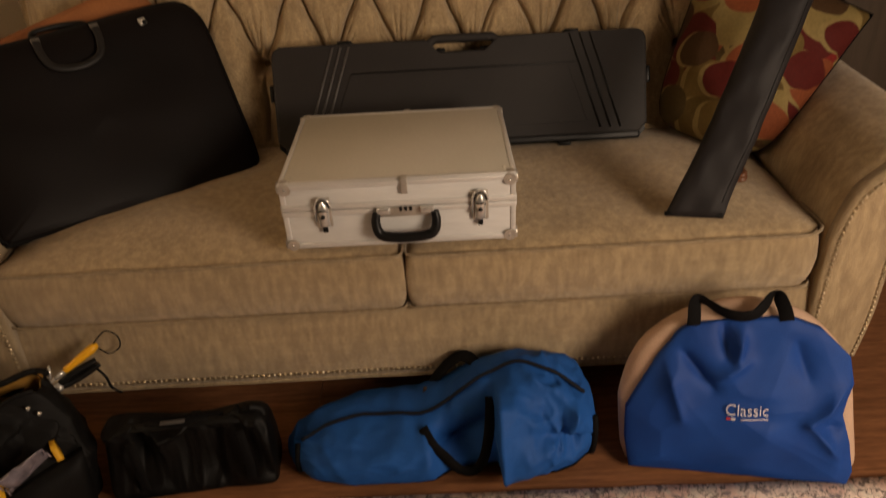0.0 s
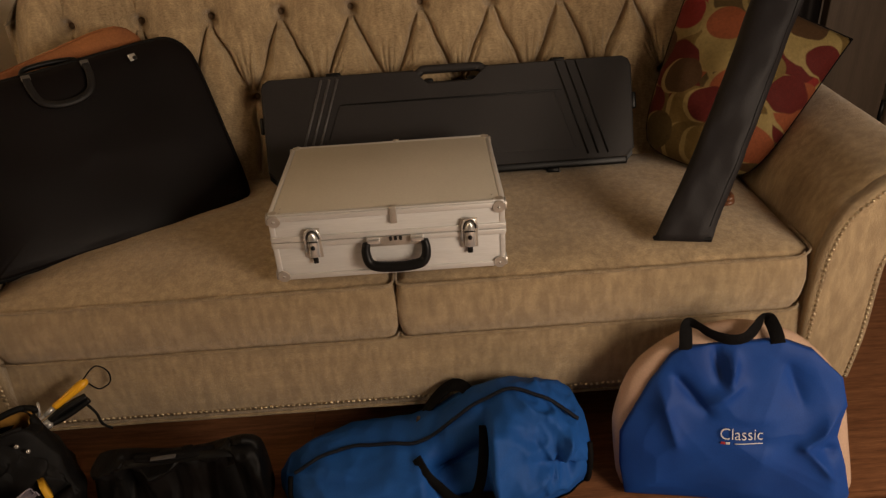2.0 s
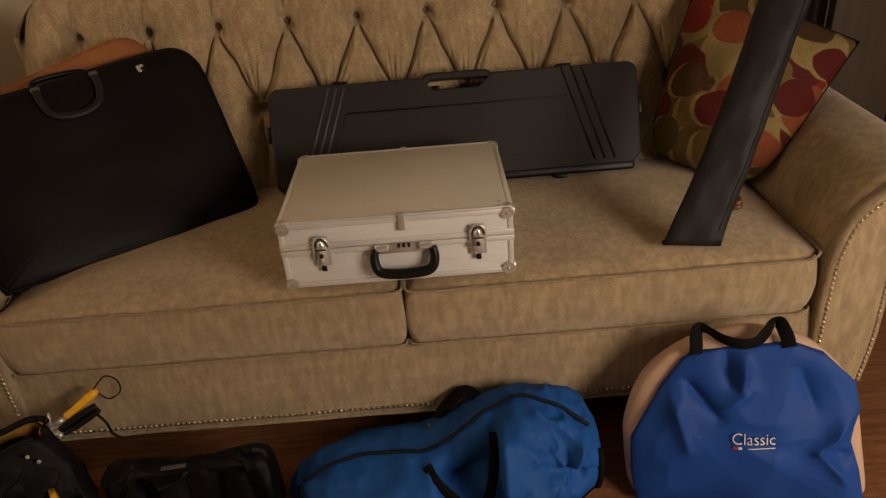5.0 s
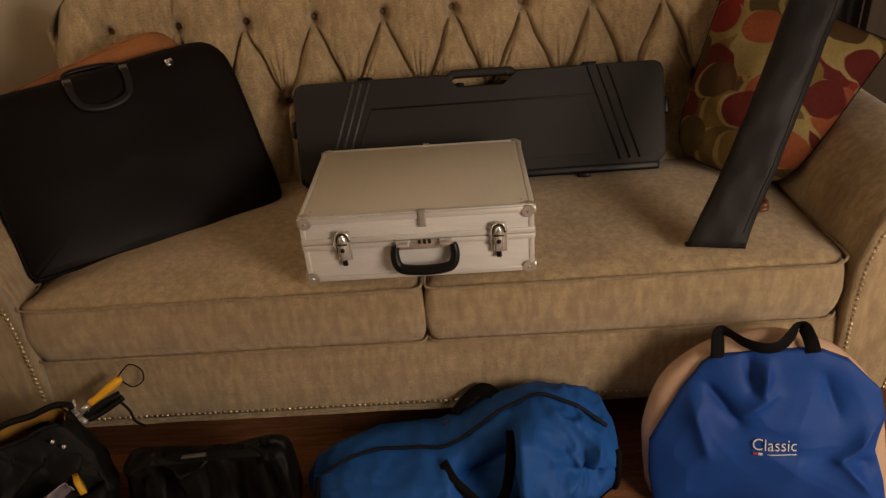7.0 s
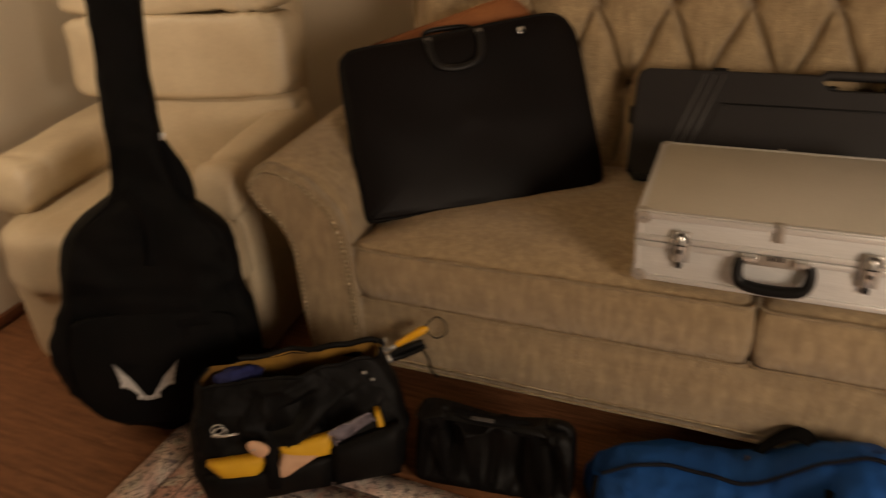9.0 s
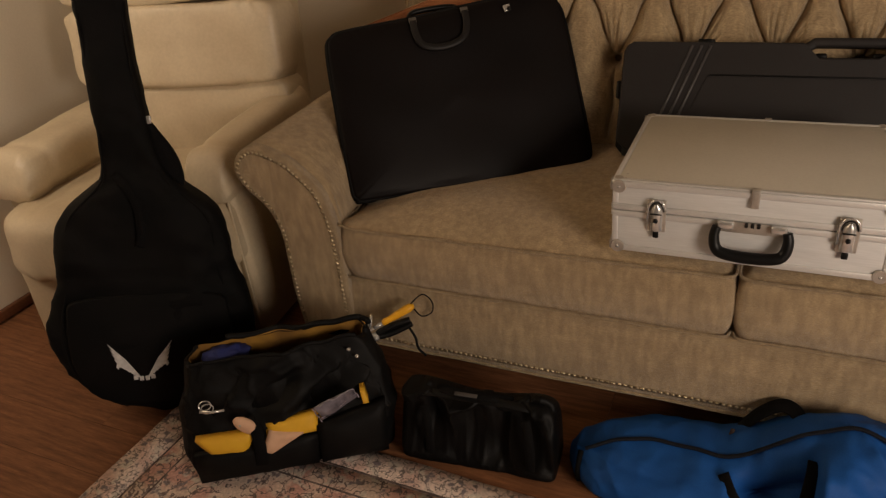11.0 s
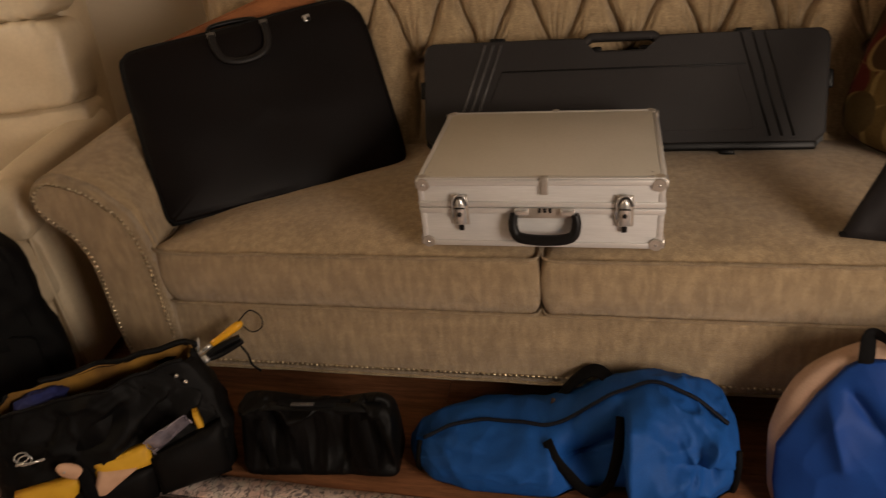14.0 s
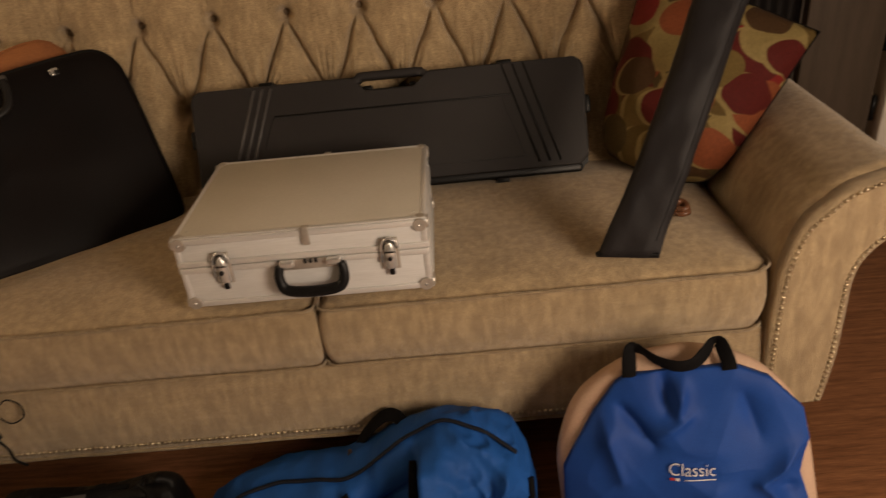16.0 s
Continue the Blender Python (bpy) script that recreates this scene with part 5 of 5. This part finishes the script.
# ---- blue duffel ----
def duffel():
    ob = thing("blue_duffel_bag", "azure blue nylon duffel bag with black trim slumped on the floor", "bag", pose(-0.272, -0.102, 0.001) @ Matrix.Scale(0.98, 4))
    LN = 0.665
    HTAB = [(0.0, 0.045), (0.02, 0.070), (0.06, 0.090), (0.12, 0.105), (0.20, 0.112), (0.28, 0.120), (0.34, 0.146), (0.42, 0.198), (0.48, 0.219), (0.58, 0.212), (0.625, 0.190), (0.65, 0.140), (0.665, 0.07)]
    DTAB = [(0.0, 0.02), (0.02, 0.055), (0.07, 0.090), (0.15, 0.110), (0.35, 0.115), (0.52, 0.118), (0.60, 0.100), (0.645, 0.065), (0.665, 0.02)]

    def skin(x, a, lift=0.0):
        h, d = smooth_interp(HTAB, x), smooth_interp(DTAB, x)
        ca, sa = math.cos(a), math.sin(a)
        y = math.copysign(abs(ca) ** 0.75, ca) * d
        z = h * (0.46 + 0.54 * sa) if sa > 0 else h * (0.46 + 0.46 * math.copysign(abs(sa) ** 0.6, sa))
        y -= 0.017 * max(0.0, -ca) * min(1, x * 12, (LN - x) * 12)
        z *= 1 - 0.16 * max(0.0, ca) * max(0.0, min(1.0, (0.32 - x) / 0.1))
        q = Vector((x, y * (1 - 0.25 * max(0, z / 0.27 - 0.3)), max(0.0, z)))
        out = Vector((0, ca, sa)).normalized()
        front = min(1.0, max(0.0, (0.45 - ca) / 0.6))
        f = 0.006 * noise.noise(Vector((x * 7, ca * 1.4 + 3, sa * 1.4)))
        # taut dished panels between sharp ridges, tighter at the cinched end
        far = noise.voronoi(Vector((x * 9 + 0.6 * sa, ca * 0.9 + 2, sa * 1.1 - x * 3)), distance_metric="DISTANCE_SQUARED")[0][0]
        near = noise.voronoi(Vector((x * 24 - z * 9, ca * 2.2, sa * 2.2 + x * 6)), distance_metric="DISTANCE_SQUARED")[0][0]
        end = min(1.0, max(0.0, (x - 0.47) / 0.08))
        f += (0.013 + 0.030 * end) * (far - 0.22) * (0.4 + 0.6 * front) + (0.006 + 0.008 * end * front) * (near - 0.22)
        # the high end stands proud of a hollow at the straps
        xr = 0.446 + 0.10 * max(0.0, 0.12 - z)
        low = 1.0 - max(0.0, sa - 0.75) / 0.25
        if x > xr:
            f += 0.044 * math.exp(-(x - xr) / 0.055) * front * low
        else:
            k = min(1.0, (xr - x) / 0.007)
            g = max(0.0, min(1.0, (0.150 - (xr - x)) / 0.060))
            f += (0.044 * (1 - k) - 0.082 * k * g * g * (3 - 2 * g)) * front * low
        # crumpled star where the end panel is drawn in
        r, th = math.hypot(x - 0.575, z - 0.120), math.atan2(z - 0.120, x - 0.575)
        f += front * math.exp(-(r / 0.072) ** 2) * (0.032 * abs(((th * 0.7958 + 0.3) % 1.0) * 2 - 1) * min(1, r / 0.02) - 0.024)
        for a, b, lift_by in (((0.585, 0.110), (0.535, 0.170), -0.014), ((0.585, 0.105), (0.555, 0.030), -0.014), ((0.590, 0.110), (0.645, 0.085), -0.012), ((0.580, 0.110), (0.500, 0.105), 0.013), ((0.590, 0.118), (0.610, 0.185), 0.014), ((0.590, 0.100), (0.602, 0.030), 0.013), ((0.535, 0.175), (0.500, 0.182), -0.008)):
            s, t = seg_dist(x, z, a, b)
            f += lift_by * math.exp(-(math.sqrt(s * s + 0.000006) - 0.0024) / 0.010) * (1 - 0.5 * t) * front * (1 if ca < 0.1 else 0)
        f -= 0.034 * front * math.exp(-((x - 0.606) ** 2 + (z - 0.098) ** 2) / 0.0006)
        f += (0.007 + 0.012 * end) * crumple((x, 0.12 * ca, 0.12 * sa), 0.10, 2.0) * (0.35 + 0.65 * front)
        # long shallow tuck over the low end
        s, t = seg_dist(x, z, (0.02, 0.085), (0.22, 0.098))
        f -= 0.008 * math.exp(-s / 0.006) * front * (1 - t * 0.5) * (1 if ca < -0.2 else 0)
        q += out * f * min(1, z * 14) * min(1, (LN - x) * 16, x * 16 + 0.1)
        return q + out * lift

    NX, NA = 190, 128
    rows = [[skin(LN * (0.5 - 0.5 * math.cos(math.pi * i / NX)), 2 * math.pi * k / NA) for k in range(NA)] for i in range(NX + 1)]
    body = part("body", sheet(rows, False, True, True), AZURE, ob)
    # black bottom and end binding
    part("base_panel", sheet([[skin(0.02 + (LN - 0.04) * i / 60, math.pi + 0.62 + (math.pi - 1.24) * k / 20, 0.004) for k in range(21)] for i in range(61)]), WEB, body, "black base panel")
    fr = math.pi
    part("end_binding", tube([skin(0.030, fr + 0.9 - 1.9 * k / 20, 0.002) for k in range(21)], 0.006, 8), WEB, body)
    part("end_binding", tube([skin(0.648, fr + 0.9 - 1.6 * k / 20, 0.002) for k in range(21)], 0.008, 8), WEB, body)
    za = [(0.03, 2.10), (0.08, 1.72), (0.16, 1.60), (0.24, 1.66), (0.30, 1.74), (0.36, 1.66), (0.43, 1.58), (0.50, 1.58), (0.58, 1.72), (0.65, 2.2)]
    line = [(0.03 + 0.605 * k / 70) for k in range(71)]
    run = [skin(x, smooth_interp(za, x), 0.003) for x in line]
    run = [sum(run[max(0, i - 2):i + 3], Vector()) / len(run[max(0, i - 2):i + 3]) + Vector((0, -0.003 * i / len(run), 0.0012 + 0.006 * (i / len(run)) ** 3)) for i in range(len(run))]
    part("zip", strap(run, [Vector((0, math.sin(smooth_interp(za, x)), -math.cos(smooth_interp(za, x)))) for x in line], 0.0075, 0.004), ZIPTAPE, body, "dark zip tape")
    # handles: one hanging loop on the front, one lying on top
    def at(x, z, lift):
        """The place on the front of the bag at that height."""
        a = min((1.75 + 0.02 * k for k in range(110)), key=lambda v: abs(skin(x, v).z - z))
        return skin(x, a, lift)

    pts = [skin(0.296, 2.02, 0.003)] + [at(x, z, 0.007) for x, z in ((0.314, 0.100), (0.338, 0.070), (0.366, 0.046), (0.394, 0.040), (0.416, 0.062), (0.428, 0.105), (0.434, 0.155))] + [skin(0.436, 1.92, 0.004)]
    # the web hangs straight over the hollow between its sewn ends
    for i in range(1, len(pts) - 1):
        t = i / (len(pts) - 1)
        pts[i].y = min(pts[i].y, pts[0].y * (1 - t) + pts[-1].y * t - 0.055 * math.sin(math.pi * t))
    pts = curve(pts, 6)
    n = len(pts)
    turn = [(pts[min(i + 1, n - 1)] - pts[max(i - 1, 0)]).normalized() for i in range(n)]
    part("handle", strap(pts, [d.cross(Vector((0, -1, 0.35))) for d in turn], 0.021, 0.004), WEB, ob)
    pts = [Vector(p) for p in ((0.304, 0.050, 0.100), (0.322, 0.062, 0.130), (0.348, 0.072, 0.160), (0.378, 0.076, 0.182), (0.402, 0.068, 0.182), (0.420, 0.050, 0.164), (0.430, 0.035, 0.135))]
    part("handle", strap(curve(pts, 6), (0.1, 1, 0.5), 0.028, 0.006), WEB, ob)
    part("leather_tab", rbox((0.008, 0.004, 0.03), (0.300, 0.030, 0.125), 0.002, m=pose(0, 0, 0, -20, 12, 0)), LEG, ob, "dark brown leather tab")
    return ob


duffel()


# ---- dome bag ----
def dome_bag():
    o = Vector((0.419, -0.175, 0.006))
    ob = thing("dome_carry_bag", "tan half-round carry bag with royal blue pocket and black handles", "bag", base(o, (0.447, -0.083, 0), (0.01, 0.10, 0.355)))
    W = 0.45
    out = [(0.0, 0.03), (-0.008, 0.10), (-0.008, 0.16), (0.022, 0.255), (0.09, 0.322), (0.19, 0.360), (0.27, 0.356), (0.335, 0.330), (0.40, 0.262), (0.428, 0.167), (0.448, 0.05), (0.445, 0.02)]
    edge = curve([(x, y, 0) for x, y in out], 6)
    edge = edge + [Vector((W * (1 - k / 14), 0.0, 0)) for k in range(1, 14)] + [Vector((0.012, 0.0, 0))]
    c = Vector((0.22, 0.15, 0))
    rows = []
    for z, ins in ((-0.075, 0.96), (-0.078, 0.5), (-0.078, 0.18), (-0.066, 0.03), (-0.04, 0.0), (-0.015, 0.0), (0.0, 0.04), (0.008, 0.12), (0.012, 0.4), (0.012, 0.96)):
        rows.append([p + (c - p) * ins + Vector((0, 0, z * (1 - 0.35 * p.y / 0.36) + 0.006 * noise.noise(p * 12 + Vector((0, 0, ins * 5))))) for p in edge])
    body = part("body", sheet(rows, False, True, True), TAN, ob)
    # front pocket in blue, slack, with its own folds
    po = [(0.016, 0.0), (0.004, 0.06), (0.002, 0.13), (0.028, 0.19), (0.055, 0.245), (0.090, 0.300), (0.110, 0.316), (0.20, 0.331), (0.286, 0.341), (0.342, 0.322), (0.398, 0.270), (0.412, 0.215), (0.406, 0.185), (0.402, 0.150), (0.422, 0.09), (0.436, 0.03), (0.430, 0.0)]
    pe = []
    for a, b in zip(po, po[1:] + po[:1]):
        for k in range(12):
            pe.append(Vector((a[0] + (b[0] - a[0]) * k / 12, a[1] + (b[1] - a[1]) * k / 12, 0)))

    def crease(x, y, a, b, w):
        s, t = seg_dist(x, y, a, b)
        return math.exp(-(math.sqrt(s * s + 0.000012) - 0.0034) / (0.62 * w)) * (0.35 + 0.65 * math.sin(math.pi * (0.1 + 0.8 * t)))

    def swell(x, y, f):
        k = min(1.0, f * 5)
        z = 0.018 + 0.030 * f ** 0.6 + 0.018 * math.exp(-((y - 0.08) / 0.09) ** 2) * f
        d = -0.030 * crease(x, y, (0.168, 0.326), (0.180, 0.262), 0.013) * f ** 0.2
        d += k * 0.026 * crease(x, y, (0.200, 0.318), (0.196, 0.258), 0.012)
        d -= k * 0.022 * crease(x, y, (0.098, 0.262), (0.158, 0.196), 0.016)
        d += k * 0.018 * crease(x, y, (0.065, 0.250), (0.105, 0.130), 0.020)
        d += k * 0.016 * crease(x, y, (0.160, 0.215), (0.215, 0.255), 0.016)
        d += k * 0.026 * crease(x, y, (0.408, 0.215), (0.335, 0.140), 0.018)
        d += k * 0.018 * crease(x, y, (0.335, 0.140), (0.400, 0.070), 0.016)
        d -= k * 0.024 * crease(x, y, (0.420, 0.13), (0.375, 0.125), 0.022)
        d -= k * 0.014 * crease(x, y, (0.300, 0.295), (0.330, 0.220), 0.022)
        d += k * 0.016 * (noise.voronoi(Vector((x * 10 + 0.4, y * 9 + 0.3, 1.7)), distance_metric="DISTANCE_SQUARED")[0][0] - 0.22)
        calm = 1 - 0.85 * math.exp(-((x - 0.218) / 0.06) ** 4 - ((y - 0.160) / 0.028) ** 4)
        return z + d * calm + 0.004 * noise.noise(Vector((x * 11, y * 11, 3)))

    cp = Vector((0.215, 0.14, 0))
    reach = sorted((math.atan2(p.y - cp.y, p.x - cp.x), (p - cp).length) for p in pe)
    ang, far = [r[0] for r in reach], [r[1] for r in reach]

    def share(x, y):
        return max(0.0, 1 - math.hypot(x - cp.x, y - cp.y) / float(np.interp(math.atan2(y - cp.y, x - cp.x), ang, far, period=2 * math.pi)))

    rows = [[p + Vector((0, 0, 0.002)) for p in pe], [p + Vector((0, 0, 0.010)) for p in pe]]
    for k in range(0, 64):
        rows.append([(lambda q: Vector((q.x, q.y, swell(q.x, q.y, (k / 64) ** 1.2))))(p + (cp - p) * ((k / 64) ** 1.2)) for p in pe])
    pocket = part("front_pocket", sheet(rows, False, True, True), BLUE, ob, "royal blue nylon front pocket")

    def on(x, y, lift=0.002):
        return Vector((x, y, swell(x, y, share(x, y)) + lift))

    # embroidered word, red mark and fine underline
    cu = bpy.data.curves.new("word", "FONT")
    cu.body, cu.size, cu.extrude, cu.offset = "Classic", 0.036, 0.0008, -0.0005
    tmp = bpy.data.objects.new("word", cu)
    me = bpy.data.meshes.new_from_object(tmp)
    bpy.data.objects.remove(tmp)
    bm = bmesh.new()
    bm.from_mesh(me)
    wmax = max(v.co.x for v in bm.verts)
    bmesh.ops.subdivide_edges(bm, edges=[e for e in bm.edges if e.calc_length() > 0.006], cuts=2)
    for v in bm.verts:
        x, y = 0.180 + v.co.x * 0.077 / wmax, 0.152 + v.co.y * 0.85
        v.co = on(x, y + 0.05 * (x - 0.178), 0.0042 + v.co.z)
    part("word", bm, STITCH, pocket, "white stitched word Classic", smooth=False)
    for name, x0, x1, mat in (("stitched_mark", 0.183, 0.191, RED), ("stitched_mark", 0.192, 0.199, STITCH), ("underline", 0.207, 0.258, STITCH)):
        pts = [on(x0 + (x1 - x0) * k / 8, 0.144 + 0.05 * (x0 + (x1 - x0) * k / 8 - 0.178), 0.0022) for k in range(9)]
        part(name, strap(pts, (0, 1, 0.1), 0.0055 if mat is RED or x1 < 0.2 else 0.0018, 0.001), mat, pocket)
    # web handles: the front one fallen forward in two humps, the rear one behind it
    pts = curve([(0.114, 0.314, 0.020), (0.114, 0.332, 0.018), (0.114, 0.352, 0.012), (0.120, 0.363, 0.004), (0.136, 0.359, 0.008), (0.158, 0.349, 0.022), (0.188, 0.343, 0.032), (0.216, 0.347, 0.030), (0.236, 0.362, 0.018), (0.250, 0.379, 0.006), (0.260, 0.380, 0.006), (0.268, 0.366, 0.014), (0.274, 0.350, 0.020), (0.277, 0.336, 0.024)], 8)
    n = len(pts)
    turn = [(pts[min(i + 1, n - 1)] - pts[max(i - 1, 0)]).normalized() for i in range(n)]
    # the web lies flat at its sewn ends and rolls over to show its edge where it folds
    lean = [interp([(0, 0.1), (0.22, 0.3), (0.32, 1.0), (0.45, 0.4), (0.6, 0.3), (0.72, 0.9), (0.8, 0.4), (1, 0.1)], i / (n - 1)) for i in range(n)]
    part("handle", strap(pts, [Vector((-d.y, d.x, q)) for d, q in zip(turn, lean)], 0.025, 0.0022), WEB, ob, "black webbing handle")
    pts = curve([(0.115, 0.310, -0.045), (0.128, 0.326, -0.05), (0.17, 0.338, -0.05), (0.22, 0.340, -0.05), (0.255, 0.330, -0.05), (0.27, 0.318, -0.045)], 6)
    part("handle", strap(pts, (0, 0.2, 1), 0.026, 0.004), WEB, ob, "black webbing handle")
    return ob


dome_bag()


# ---- rug ----
rug = thing("rug", "pale Persian-style rug in cream, rose and slate with a narrow border", "rug", pose(-1.213, -0.2185, 0, 0, 0, -1.0))
RL, RW = 3.4, 2.3


def rug_sheet(x0, x1, y0, y1, z, wob=0.0):
    nx, ny = max(2, int((x1 - x0) / 0.05)), max(2, int((y1 - y0) / 0.05))
    P = [[Vector((x0 + (x1 - x0) * i / nx, -(y0 + (y1 - y0) * j / ny) + (wob * noise.noise(Vector((x0 * 3 + i * 0.2, 1, 0))) if j == 0 else 0), z + 0.0015 * noise.noise(Vector((i * 0.4, j * 0.4, 2))))) for j in range(ny + 1)] for i in range(nx + 1)]
    bm = sheet(P)
    r = bmesh.ops.extrude_face_region(bm, geom=bm.faces[:])
    for v in r["geom"]:
        if isinstance(v, bmesh.types.BMVert):
            v.co.z = 0.001
    return bm


part("field", rug_sheet(0.090, RL - 0.090, 0.066, RW - 0.066, 0.009), RUG, rug)
part("border", rug_sheet(0.0, RL, 0.0, 0.060, 0.0085, 0.006), RUG_EDGE, rug, "pale narrow border")
part("border", rug_sheet(0.0, 0.085, 0.060, RW, 0.0085), RUG_EDGE, rug, "pale narrow border")
part("border", rug_sheet(RL - 0.085, RL, 0.060, RW, 0.0085), RUG_EDGE, rug, "pale narrow border")
part("border", rug_sheet(0.085, RL - 0.085, RW - 0.06, RW, 0.0085), RUG_EDGE, rug, "pale narrow border")
part("guard_stripe", rug_sheet(RL - 0.090, RL - 0.085, 0.066, RW - 0.066, 0.0088), RUG_LINE, rug, "thin dark guard stripe")
part("guard_stripe", rug_sheet(0.090, RL - 0.085, RW - 0.066, RW - 0.060, 0.0088), RUG_LINE, rug, "thin dark guard stripe")
part("guard_stripe", rug_sheet(0.12, RL - 0.12, 0.118, 0.122, 0.0098), RUG_LINE, rug, "thin dark guard stripe")
part("guard_stripe", rug_sheet(0.135, 0.139, 0.13, RW - 0.13, 0.0098), RUG_LINE, rug, "thin dark guard stripe")
part("guard_stripe", rug_sheet(0.085, RL - 0.085, 0.060, 0.066, 0.0088), RUG_LINE, rug, "thin dark guard stripe")
part("guard_stripe", rug_sheet(0.085, 0.090, 0.066, RW - 0.06, 0.0088), RUG_LINE, rug, "thin dark guard stripe")


# ---- floor, plank by plank ----
floor = tagged(part("floor", rbox((XE - XW, 2.2 - YS, 0.05), ((XE + XW) / 2, (2.2 + YS) / 2, -0.030), 0), JOINT, smooth=False), "red-brown wood laminate plank floor", "floor", kind="structure")
PW, PL = 0.127, 1.21
plank_mesh = None
row = 0
y = YS
while y < 2.2 - PW:
    x = (XW if y < 0.84 else 1.0) - (row * 0.43) % PL
    while x < XE:
        x0, x1 = max(x, XW if y < 0.84 else 1.0), min(x + PL, XE)
        if x1 - x0 > 0.05:
            full = x1 - x0 > PL - 0.001
            if full and plank_mesh:
                ob = new("plank", plank_mesh)
                ob.parent = floor
                ob.matrix_basis = Matrix.Translation(((x0 + x1) / 2, y + PW / 2, -0.0025))
            else:
                ob = part("plank", rbox((x1 - x0 - 0.0012, PW - 0.0012, 0.005), (0, 0, 0), 0.0), PLANK, floor, smooth=False, m=Matrix.Translation(((x0 + x1) / 2, y + PW / 2, -0.0025)))
                if full:
                    plank_mesh = ob.data
        x += PL
    y += PW
    row += 1
